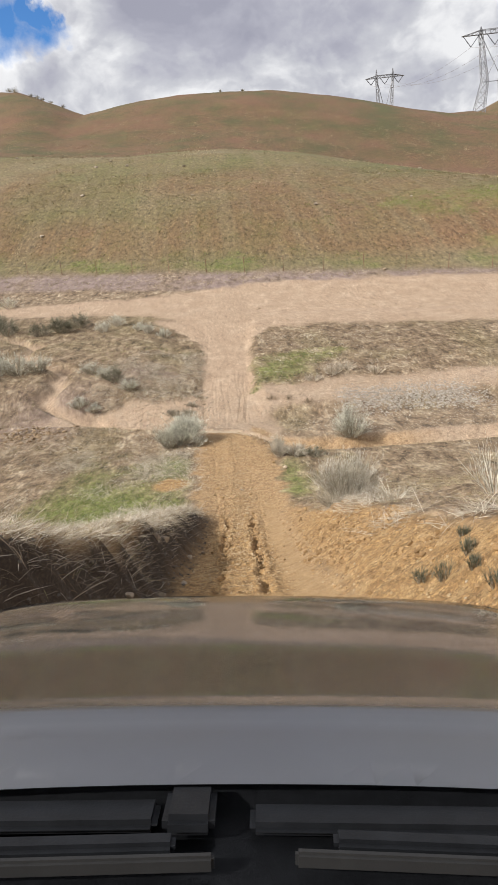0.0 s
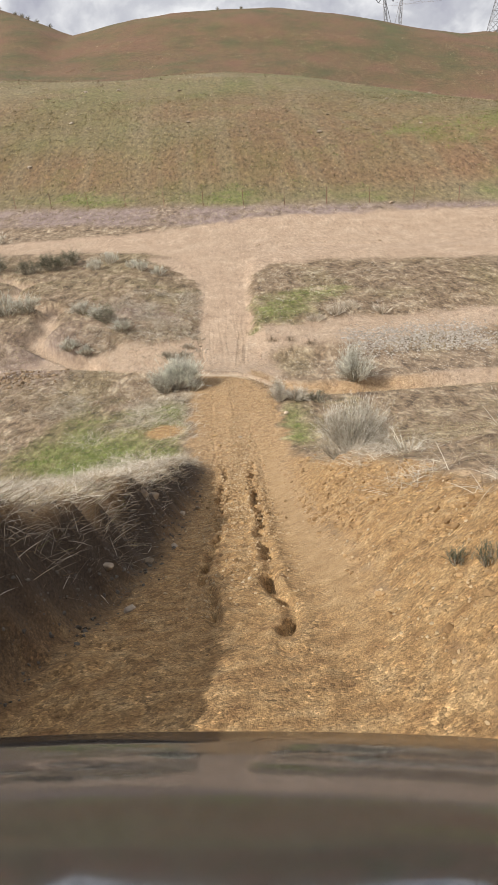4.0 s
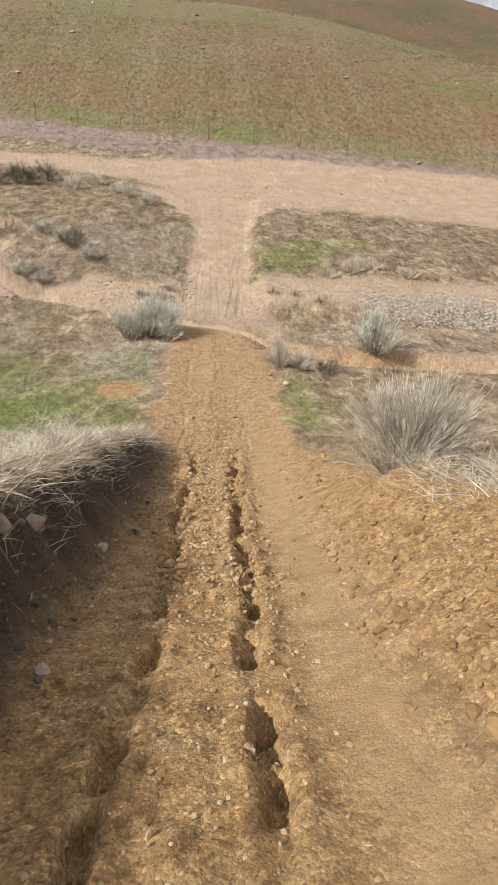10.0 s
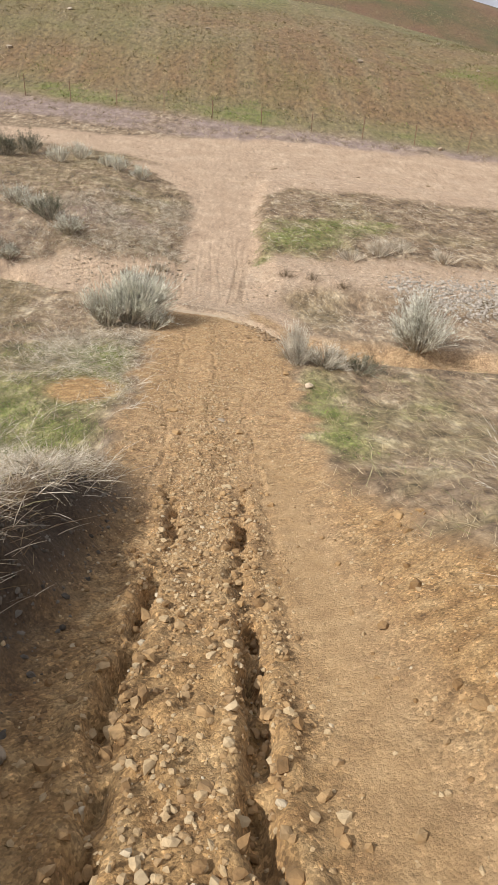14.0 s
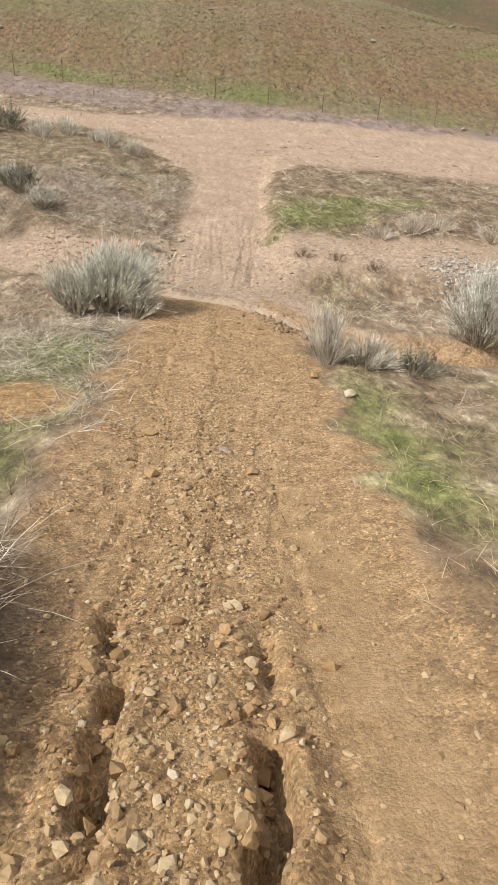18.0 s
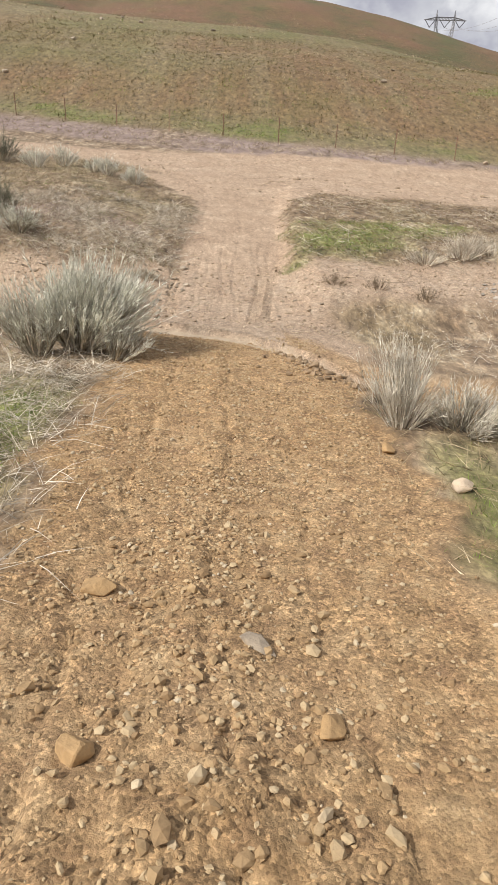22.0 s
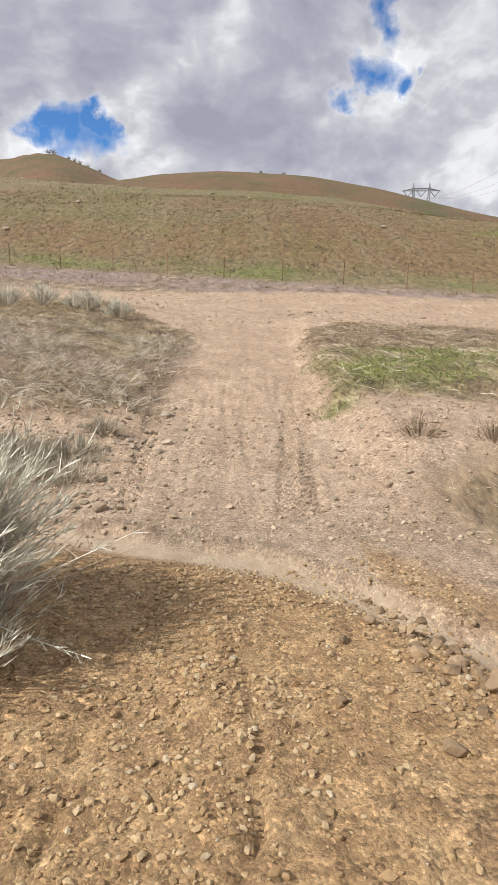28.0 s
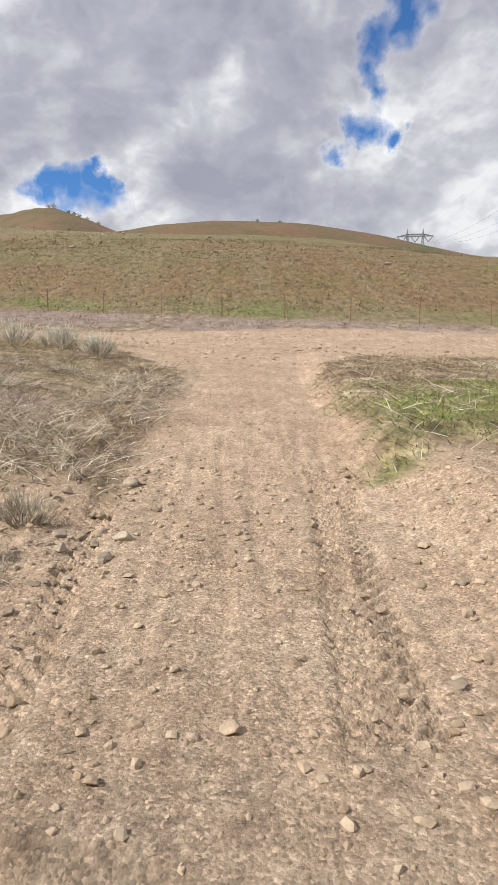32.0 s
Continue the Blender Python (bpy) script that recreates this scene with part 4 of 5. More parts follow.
for k, (x, y, h, w) in enumerate(((-9.8, 29.9, 1.0, 1.9), (-10.9, 30.3, 1.05, 2.0), (-8.9, 30.2, 0.8, 1.6), (-12.2, 30.9, 1.0, 2.0), (-11.4, 29.2, 0.9, 1.9))):
    shrub(x, y, 160 + k, h, w, 300, SAGE_LEAF, TWIG, "grey sagebrush in a thicket beside the gully", "thicket by the gully", leaves=11, thick=0.012)
for k, (x, y, h, w) in enumerate(((-6.2, 29.2, 0.6, 1.3), (-5.3, 28.2, 0.6, 1.0), (-4.8, 27.7, 0.75, 1.0), (-4.15, 26.9, 0.55, 1.0), (-6.3, 26.2, 0.5, 1.0), (-5.6, 25.9, 0.35, 0.8))):
    shrub(x, y, 180 + k, h, w, 260, SAGE_LEAF if k != 2 else DARK_SAGE, TWIG, "low grey shrub among dry grass by the wash", "shrubs by the wash", leaves=9, thick=0.010, ball=0.1)
for k, (x, y, h, w) in enumerate(((1.47, 3.75, 0.13, 0.16), (1.66, 3.78, 0.12, 0.14), (1.40, 3.98, 0.11, 0.17), (1.50, 3.0, 0.10, 0.14), (1.56, 3.45, 0.09, 0.13), (1.80, 4.2, 0.08, 0.12))):
    shrub(x, y, 200 + k, h, w, 50, DARK_SAGE, TWIG, "small blue-green seedling bush rooted in the ochre bank", "seedlings on the bank", leaves=8, thick=0.004)
for k, (x, y) in enumerate(((2.05, 24.35), (2.75, 24.1), (3.5, 23.7))):
    shrub(x, y, 220 + k, 0.22, 0.55, 110, DEAD_WOOD, DEAD_WOOD, "dead brown tangle of twigs lying on the sand", "dead brush on the sand", leaves=3, slack=0.6, ball=0.3, thick=0.006)
for k, (x, y, h, w) in enumerate(((-1.45, 24.35, 0.30, 0.75), (-1.40, 23.75, 0.26, 0.70), (-1.75, 24.05, 0.34, 0.85), (-1.30, 25.15, 0.22, 0.60), (-2.1, 24.6, 0.30, 0.8))):
    shrub(x, y, 240 + k, h, w, 320, PALE_STRAW if k % 2 else TWIG, TWIG, "matted heap of grey dead grass and twigs beside the crossing", "heaps of dead grass", leaves=4, slack=0.55, ball=0.25, thick=0.006)
for k, (x, y, h, w) in enumerate(((5.0, 26.4, 0.55, 1.1), (5.8, 26.9, 0.45, 1.0), (6.9, 26.1, 0.4, 1.1), (4.1, 25.9, 0.3, 0.9))):
    shrub(x, y, 230 + k, h, w, 300, PALE_STRAW, PALE_STRAW, "clump of bleached bunchgrass", "bunchgrass clumps", leaves=2, slack=0.45, thick=0.008)
for k, (x, y, h) in enumerate(((-59, 228, 2.0), (-57, 227, 2.5), (-51.5, 224, 1.7), (-49.6, 223, 2.0), (-47.8, 222, 1.6), (-45, 221, 1.6), (-41, 219, 1.5), (9, 214, 1.2), (16, 214, 1.1))):
    shrub(x, y, 260 + k, h * 0.6, h * 1.2, 60, DARK_SAGE, TWIG, "dark shrub on the skyline of a grassy hill", "shrubs on the skyline", leaves=8, thick=0.05)


# ---- grass ----
def meadow(name, seed, count, area, rule, tall, wide, flop, material, label, clump=7, spread=0.12, parts=2, wild=1.3):
    """Grass in tufts over an area (x0, x1, y0, y1), kept where rule(x, y, zones) is above chance."""
    r = rng_of(seed)
    tufts = count // clump
    x, y = r.uniform(area[0], area[1], tufts * 3), r.uniform(area[2], area[3], tufts * 3)
    keep = rule(x, y, zones(x, y)) > r.uniform(0, 1, len(x))
    x, y = x[keep][:tufts], y[keep][:tufts]
    lie = r.uniform(0, math.tau, len(x))
    size = r.uniform(0.45, 1.0, len(x)) + 0.7 * r.uniform(0, 1, len(x)) ** 4
    x, y, lie, size = (np.repeat(v, clump) for v in (x, y, lie, size))
    n = len(x)
    x, y = x + r.normal(size=n) * spread, y + r.normal(size=n) * spread
    base = np.stack([x, y, land(x, y) - 0.015], 1)
    a = lie + r.normal(size=n) * wild
    low = np.clip(flop + r.normal(size=n) * 0.25, 0.02, 0.97)
    way = unit(np.stack([np.cos(a) * low, np.sin(a) * low, 1.05 - low * 0.75], 1))
    long = tall * size * r.uniform(0.55, 1.25, n)
    bend = np.stack([np.cos(a) * low, np.sin(a) * low, -0.55 * low], 1) * (long * r.uniform(0.15, 0.6, n))[:, None]
    me = mesh_of(name, *strands(base, way, long, bend, wide * r.uniform(0.6, 1.4, n), seed + 1, parts), material)
    return tagged(new(name, me), label, "grass", kind="stuff")


def not_bare(x, y, z):
    return (1 - z["bare"]) * (z["hill"] < 0.5)


def lush(x, y, z):
    return not_bare(x, y, z) * np.clip(z["green"] * 1.6 - 0.25, 0, 1)


def on_lip(x, y, z):
    edge = np.interp(y, [-10, 2, 4, 6, 8, 9.5, 12, 14], [-2.4, -2.1, -1.75, -1.38, -1.25, -1.2, -1.05, -0.9])
    return smooth(-1.6, -0.7, x - edge) * smooth(0.10, 0.02, x - edge)


meadow("dry_grass", 301, 28000, (-6.5, -0.9, 9.5, 22), not_bare, 0.13, 0.0058, 0.80, STRAW, "short dry grass on the slope beside the track", parts=1)
meadow("dry_grass", 302, 17000, (-6.5, -0.9, 9.5, 22), lambda x, y, z: not_bare(x, y, z) * smooth(0.35, 0.7, speckle(x, y, 1.3, 77)), 0.36, 0.0052, 0.86, PALE_STRAW, "bleached stalks lying over the slope beside the track", 12, 0.16, 2, 3.0)
meadow("dry_grass", 314, 9000, (-9, -4, 12, 24), not_bare, 0.26, 0.0075, 0.78, STRAW, "dry tussocks on the far part of the slope", 16, 0.12, 1, 3.0)
meadow("dry_grass", 303, 22000, (-3.4, -0.8, 3.0, 13.5), on_lip, 0.22, 0.0045, 0.92, PALE_STRAW, "long bleached grass hanging over the cut bank", 24, 0.12, 3, 3.0)
meadow("dry_grass", 304, 14000, (-3.8, -0.8, 3.0, 13.5), on_lip, 0.20, 0.0050, 0.88, STRAW, "dry grass on top of the cut bank", 12, 0.10, 2, 3.0)
meadow("dry_grass", 305, 40000, (-13, -0.9, 25.6, 42), not_bare, 0.21, 0.0095, 0.76, STRAW, "tangled dry grass between the wash and the road", 7, 0.14, 1, 2.5)
meadow("dry_grass", 306, 10000, (-6, -0.9, 25.6, 32), lambda x, y, z: not_bare(x, y, z) * smooth(0.3, 0.6, speckle(x, y, 1.1, 78)), 0.34, 0.0068, 0.80, PALE_STRAW, "bleached tangled grass north of the wash", 18, 0.15, 2, 3.0)
meadow("dry_grass", 307, 36000, (1.2, 14, 25.3, 36), not_bare, 0.12, 0.0095, 0.70, BROWN_STRAW, "matted dry grass on the flat beside the junction", 7, 0.12, 1, 2.5)
meadow("dry_grass", 308, 1500, (1.5, 9, 25.3, 34), not_bare, 0.45, 0.0075, 0.90, PALE_STRAW, "long pale stalks fallen on the flat", 5, 0.2, 2, 2.5)
meadow("dry_grass", 309, 46000, (1.3, 9, 5, 20), not_bare, 0.14, 0.0052, 0.82, STRAW, "grey bleached grass on top of the bank", 9, 0.10, 1, 2.5)
meadow("dry_grass", 311, 16000, (-9, 14, 19.5, 26), not_bare, 0.18, 0.0085, 0.85, PALE_STRAW, "dry grass on the banks of the wash", 7, 0.14, 1, 2.5)
meadow("dry_grass", 312, 9000, (-13, -2, 19.5, 27), not_bare, 0.22, 0.0085, 0.80, STRAW, "dry grass on the west side of the wash", 7, 0.14, 1, 2.5)
meadow("dry_grass", 313, 9000, (-22, 26, 44, 57), lambda x, y, z: (1 - z["bare"]) * z["lilac"] * (1 - z["hill"]), 0.28, 0.018, 0.6, STRAW, "dry grass along the fence", parts=1)
meadow("dry_grass", 316, 3500, (1.2, 5.5, 11, 19.5), not_bare, 0.26, 0.0042, 0.9, STRAW, "bleached stalks fallen over the green bank", 9, 0.16, 2, 3.0)
meadow("dry_grass", 318, 5200, (1.5, 3.4, 4.5, 10.5), lambda x, y, z: smooth(1.55, 1.8, x - road_middle(y)) * smooth(2.9, 2.2, x - road_middle(y)) * smooth(0.42, 0.62, speckle(x, y, 0.8, 79)), 0.30, 0.0042, 0.95, PALE_STRAW, "dead stalks and roots hanging over the ochre bank", 16, 0.10, 3, 3.0)
meadow("green_grass", 327, 6000, (-6, -1.2, 25.8, 33), lambda x, y, z: not_bare(x, y, z) * smooth(0.55, 0.75, speckle(x, y, 1.4, 80)), 0.09, 0.0085, 0.55, GREEN, "small fresh green tufts among the dry grass", 7, 0.10, 1)
meadow("green_grass", 321, 36000, (-6.5, -0.9, 11, 21), lush, 0.085, 0.0062, 0.55, GREEN, "patch of fresh green grass among dry stalks", 7, 0.10, 1)
meadow("green_grass", 323, 40000, (1.2, 9, 25.4, 33), lush, 0.075, 0.0095, 0.6, GREEN, "fresh green grass beside the junction", 7, 0.08, 1)
meadow("green_grass", 325, 14000, (1.2, 4.5, 11, 19), lush, 0.065, 0.0060, 0.5, GREEN, "strip of green grass along the edge of the track", 7, 0.07, 1)
meadow("hill_grass", 341, 44000, (-45, 60, 52, 84), lambda x, y, z: z["hill"] * (0.25 + 0.5 * speckle(x, y, 9, 93)), 0.17, 0.04, 0.5, HILL_TUFT, "dark tufts dotted over the hillside", 4, 0.15, 1)
meadow("hill_grass", 331, 36000, (-45, 60, 52, 80), lambda x, y, z: z["hill"] * speckle(x, y, 2.6, 88) ** 2, 0.20, 0.034, 0.6, STRAW, "sparse dry tufts on the hillside", 6, 0.16, 1)
meadow("hill_grass", 335, 26000, (-40, 50, 51, 66), lambda x, y, z: z["hill"] * z["green"], 0.18, 0.034, 0.5, GREEN, "green tufts at the foot of the hill", 6, 0.2, 1)
meadow("hill_grass", 337, 30000, (-75, 95, 78, 185), lambda x, y, z: speckle(x, y, 5.0, 89) ** 2, 0.34, 0.07, 0.6, STRAW, "dry tufts far up the hillside", 5, 0.35, 1)


# ---- stones ----
def pebbles(name, seed, places, sizes, material, label, flat=0.7, sink=0.25):
    """Angular little stones, each an uneven twenty-faced lump."""
    r = rng_of(seed)
    g = (1 + 5 ** 0.5) / 2
    ball = unit(np.array([(-1, g, 0), (1, g, 0), (-1, -g, 0), (1, -g, 0), (0, -1, g), (0, 1, g), (0, -1, -g), (0, 1, -g), (g, 0, -1), (g, 0, 1), (-g, 0, -1), (-g, 0, 1)], float))
    tris = np.array([(0, 11, 5), (0, 5, 1), (0, 1, 7), (0, 7, 10), (0, 10, 11), (1, 5, 9), (5, 11, 4), (11, 10, 2), (10, 7, 6), (7, 1, 8), (3, 9, 4), (3, 4, 2), (3, 2, 6), (3, 6, 8), (3, 8, 9), (4, 9, 5), (2, 4, 11), (6, 2, 10), (8, 6, 7), (9, 8, 1)])
    n = len(places)
    v = ball[None] * (1 + r.normal(size=(n, 12, 1)) * 0.16) + r.normal(size=(n, 12, 3)) * 0.10
    v *= (r.uniform(0.65, 1.35, (n, 1, 3)) * np.array([1, 1, flat]))
    a = r.uniform(0, math.tau, n)
    c, s = np.cos(a)[:, None], np.sin(a)[:, None]
    v = np.stack([v[..., 0] * c - v[..., 1] * s, v[..., 0] * s + v[..., 1] * c, v[..., 2]], -1) * (sizes / 2)[:, None, None]
    at = np.stack([places[:, 0], places[:, 1], land(places[:, 0], places[:, 1]) + sizes * (0.5 * flat - sink)], 1)
    me = mesh_of(name, (v + at[:, None]).reshape(-1, 3), (np.arange(n)[:, None, None] * 12 + tris[None]).reshape(-1, 3), material)
    return tagged(new(name, me), label, "gravel", kind="stuff")


def scatter(seed, count, area, rule):
    r = rng_of(seed)
    x, y = r.uniform(area[0], area[1], count * 4), r.uniform(area[2], area[3], count * 4)
    keep = rule(x, y) > r.uniform(0, 1, len(x))
    return np.stack([x[keep], y[keep]], 1)[:count]


def sizes_of(seed, n, small, large, power=3.0):
    return small + (large - small) * rng_of(seed).uniform(0, 1, n) ** power


def crest_of_track(x, y):
    u = x - road_middle(y)
    return smooth(track_half(y) + 0.15, track_half(y) - 0.3, np.abs(u)) * (0.16 * (1 - 0.8 * smooth(0.35, 0.55, u) * smooth(14, 12, y)) + 0.6 * np.exp(-((u + 0.08) / 0.36) ** 2) * smooth(4, 9, y) + 0.45 * smooth(13, 17, y)) * (0.35 + 0.65 * smooth(0.3, 0.6, speckle(x, y, 0.55, 94)))


p = scatter(401, 19000, (-1.6, 1.8, 4.5, 22), crest_of_track)
pebbles("gravel", 402, p, sizes_of(403, len(p), 0.008, 0.034, 2.6), STONE, "loose ochre gravel on the track")
p = scatter(405, 1000, (-1.0, 1.1, 8, 16.5), lambda x, y: np.exp(-((x - road_middle(y) + 0.06) / 0.38) ** 2))
pebbles("clods", 406, p, sizes_of(407, len(p), 0.022, 0.06, 3.0), STONE, "crumbled clods and stones between the ruts")
p = scatter(409, 2600, (0.9, 2.4, 2.5, 13), lambda x, y: zones(x, y)["bare"])
pebbles("bank_stones", 410, p, sizes_of(411, len(p), 0.006, 0.034, 3.5), STONE, "small pale stones set in the ochre bank", 0.8, 0.3)
p = scatter(453, 900, (0.9, 3.2, 2.5, 12), lambda x, y: zones(x, y)["bare"] * (0.15 + 0.85 * smooth(0.45, 0.7, speckle(x, y, 0.8, 95))))
pebbles("clods", 454, p, sizes_of(455, len(p), 0.025, 0.085, 3.0), OCHRE_CLOD, "lumps of ochre earth fallen on the worn bank", 0.7, 0.22)
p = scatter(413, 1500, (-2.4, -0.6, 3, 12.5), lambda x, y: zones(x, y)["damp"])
pebbles("bank_stones", 414, p, sizes_of(415, len(p), 0.010, 0.05, 4.0), DARK_STONE, "stones in the shaded bank, its shade put into their colour", 0.8, 0.3)
p = scatter(417, 9000, (-7, 9, 22.3, 26.5), lambda x, y: zones(x, y)["bare"] * (0.2 + 0.8 * speckle(x, y, 0.9, 90) ** 2) * (0.55 + 0.45 * (np.abs(x - 0.25) > 1.0)))
pebbles("wash_gravel", 418, p, sizes_of(419, len(p), 0.008, 0.055, 4.0), TAN_STONE, "gravel washed over the sandy crossing")
p = scatter(421, 5200, (4.4, 11.0, 21.5, 25.2), lambda x, y: np.exp(-(((y - 23.6 + 0.10 * (x - 6)) / 0.75) ** 2)) * smooth(4.4, 5.4, x) * smooth(11, 9.5, x))
pebbles("gravel_bar", 422, p, sizes_of(423, len(p), 0.02, 0.10, 2.6), PALE_STONE, "bar of grey stones left by the stream", 0.75)
p = scatter(425, 900, (0.9, 3.4, 19.3, 22.4), lambda x, y: np.exp(-(((y - stream_line(x) + 0.55) / 0.5) ** 2)))
pebbles("stream_stones", 426, p, sizes_of(427, len(p), 0.015, 0.09, 3.0), CLOD, "stones and clods along the stream")
p = scatter(429, 3200, (-1.4, 2.2, 26, 40), lambda x, y: smooth(1.5, 0.6, np.abs(x - road_middle(y))) * 0.5 + 0.9 * np.exp(-((x + 0.95) / 0.35) ** 2) * smooth(25, 26, y) * smooth(33, 30, y))
pebbles("road_gravel", 430, p, sizes_of(431, len(p), 0.008, 0.036, 4.0), TAN_STONE, "fine gravel on the way up to the road")
p = scatter(433, 3600, (-18, 22, 33, 48), lambda x, y: road_band(x, y))
pebbles("road_gravel", 434, p, sizes_of(435, len(p), 0.025, 0.10, 4.0), TAN_STONE, "scattered stones on the dirt road")
p = scatter(441, 700, (2, 20, 36, 43), lambda x, y: np.exp(-(((y - 41.6 + 0.247 * (x - 3)) / 0.22) ** 2)) * (0.3 + 0.7 * speckle(x, y, 1.5, 92)))
pebbles("windrow_stones", 442, p, sizes_of(443, len(p), 0.03, 0.11, 3.0), TAN_STONE, "line of clods and stones along the dirt road")
p = scatter(437, 700, (-3.8, -0.6, 22.8, 26.6), lambda x, y: zones(x, y)["bare"] * (x < -0.5))
pebbles("wash_stones", 438, p, sizes_of(439, len(p), 0.02, 0.09, 3.0), GREY_STONE, "loose grey stones beside the crossing")


p = scatter(445, 520, (-0.6, 0.7, 8, 13.2), lambda x, y: np.exp(-(((x - road_middle(y) + 0.38) / 0.10) ** 2)) + np.exp(-(((x - road_middle(y) - 0.20) / 0.12) ** 2)) + 0.12)
pebbles("clods", 446, p, sizes_of(447, len(p), 0.022, 0.075, 2.6), OCHRE_CLOD, "broken clods of ochre earth along the ruts", 0.75, 0.2)
p = scatter(449, 420, (-10, -5.5, 22.0, 25.2), lambda x, y: np.exp(-(((x + 7.8) / 1.4) ** 2 + ((y - 23.7) / 0.7) ** 2)))
pebbles("clods", 450, p, sizes_of(451, len(p), 0.04, 0.16, 3.0), CLOD, "red-brown clods of earth beside the wash", 0.75)


def rock(x, y, size, seed, material, label, group="", lift=0.22):
    r = random.Random(seed)
    bm = bmesh.new()
    for _ in range(18):
        d = Vector((r.gauss(0, 1), r.gauss(0, 1), r.gauss(0, 1))).normalized() * r.uniform(0.8, 1.05)
        bm.verts.new((d.x * size[0] / 2, d.y * size[1] / 2, d.z * size[2] / 2))
    hull = bmesh.ops.convex_hull(bm, input=bm.verts[:])
    bmesh.ops.delete(bm, geom=list({*hull["geom_interior"], *hull["geom_unused"]}), context="VERTS")
    bmesh.ops.bevel(bm, geom=bm.edges[:], offset=min(size) * 0.045, segments=1, affect="EDGES")
    ob = part("rock", bm, material)
    ob.matrix_world = pose(x, y, float(land(x, y)) + size[2] * lift, r.uniform(-8, 8), r.uniform(-8, 8), r.uniform(0, 360))
    return tagged(ob, label, "rock", group)


rock(-0.40, 15.85, (0.22, 0.14, 0.09), 1, OCHRE_CLOD, "flat tan rock lying loose on the track")
rock(0.52, 15.0, (0.14, 0.11, 0.07), 2, OCHRE_CLOD, "pale angular stone half sunk in the track")
rock(0.30, 15.45, (0.20, 0.10, 0.05), 3, GREY_STONE, "flat grey stone pressed into the track")
rock(-0.28, 14.9, (0.16, 0.13, 0.09), 4, OCHRE_CLOD, "ochre stone among the clods of the track")
rock(1.69, 17.0, (0.17, 0.15, 0.13), 5, TAN_STONE, "knobbly pale rock at the edge of the green strip")
rock(1.40, 17.75, (0.22, 0.12, 0.09), 6, OCHRE_CLOD, "long ochre stone at the edge of the track")
for k, (x, y, a) in enumerate(((-1.08, 8.2, 0.22), (-1.13, 7.85, 0.20), (-0.80, 8.9, 0.14), (-1.0, 6.6, 0.15), (-0.75, 7.1, 0.10), (-1.2, 5.6, 0.16), (-0.62, 9.6, 0.13), (-0.92, 5.0, 0.14))):
    rock(x, y, (a, a * 0.75, a * 0.6), 20 + k, GREY_STONE, "grey stone jutting from the shaded bank", "stones in the shaded bank", 0.15)
for k, (x, y, a) in enumerate(((-0.90, 22.9, 0.30), (-1.12, 22.98, 0.22), (-0.74, 22.92, 0.18), (-0.66, 23.0, 0.16), (-1.28, 23.0, 0.16), (-0.98, 23.1, 0.20), (-0.80, 23.12, 0.14), (-1.35, 22.75, 0.14), (0.12, 22.95, 0.16), (-0.3, 22.72, 0.12))):
    a *= 0.55
    rock(x, y, (a, a * 0.8, a * 0.6), 40 + k, TAN_STONE, "rounded stone in the pile beside the stream", "stones beside the stream", 0.3)
for k, (x, y, a) in enumerate(((-0.57, 24.81, 0.22), (-0.73, 25.0, 0.20), (-0.70, 26.0, 0.26), (-1.12, 25.6, 0.18), (-0.9, 24.6, 0.16), (-0.62, 24.5, 0.18), (-0.86, 25.3, 0.15), (-0.42, 25.4, 0.12), (0.62, 24.75, 0.16), (0.06, 24.9, 0.10))):
    a *= 0.7
    rock(x, y, (a, a * 0.75, a * 0.6), 60 + k, GREY_STONE, "grey stone lying on the sand of the crossing", "grey stones on the crossing", 0.2)
for k, (x, y, a) in enumerate(((1.31, 24.6, 0.15), (1.62, 25.0, 0.12), (1.12, 24.1, 0.15), (1.34, 24.05, 0.13), (1.25, 23.75, 0.14), (1.72, 23.5, 0.16), (1.5, 23.35, 0.18), (1.0, 23.2, 0.14), (2.1, 23.8, 0.12), (2.6, 25.3, 0.12))):
    a *= 0.65
    rock(x, y, (a, a * 0.8, a * 0.6), 80 + k, GREY_STONE if k % 2 else TAN_STONE, "rounded stone set in the sand of the wash", "stones in the wash", 0.15)
for k, (x, y, a) in enumerate(((1.62, 20.5, 0.30), (1.36, 20.75, 0.20), (1.28, 20.1, 0.18), (1.22, 21.1, 0.16), (1.85, 20.1, 0.20), (1.05, 20.9, 0.14), (1.95, 19.7, 0.22), (1.5, 20.2, 0.16), (2.9, 19.4, 0.18), (3.3, 19.2, 0.22), (3.8, 19.0, 0.18), (0.95, 20.4, 0.12))):
    a *= 0.55
    x -= 0.40
    rock(x, y, (a, a * 0.8, a * 0.65), 100 + k, CLOD, "rough brown stone on the near side of the stream", "stones on the stream's near side", 0.25)
for k, (x, y, a) in enumerate(((2.07, 39.0, 0.20), (2.25, 39.5, 0.24), (2.9, 40.9, 0.26), (3.1, 41.2, 0.22), (1.8, 39.3, 0.16), (13.6, 48.2, 0.5), (10.6, 40.0, 0.35), (-8.8, 44.4, 0.2), (7.2, 40.6, 0.18))):
    rock(x, y, (a, a * 0.8, a * 0.55), 120 + k, TAN_STONE, "stone lying on the dirt road", "stones on the road", 0.2)
for k in range(34):
    r = random.Random(700 + k)
    x, y = r.uniform(-40, 60), r.uniform(56, 112)
    a = r.uniform(0.3, 0.8)
    rock(x, y, (a, a * 0.8, a * 0.5), 140 + k, GREY_STONE, "weathered stone on the grassy hillside", "stones on the hillside", 0.15)


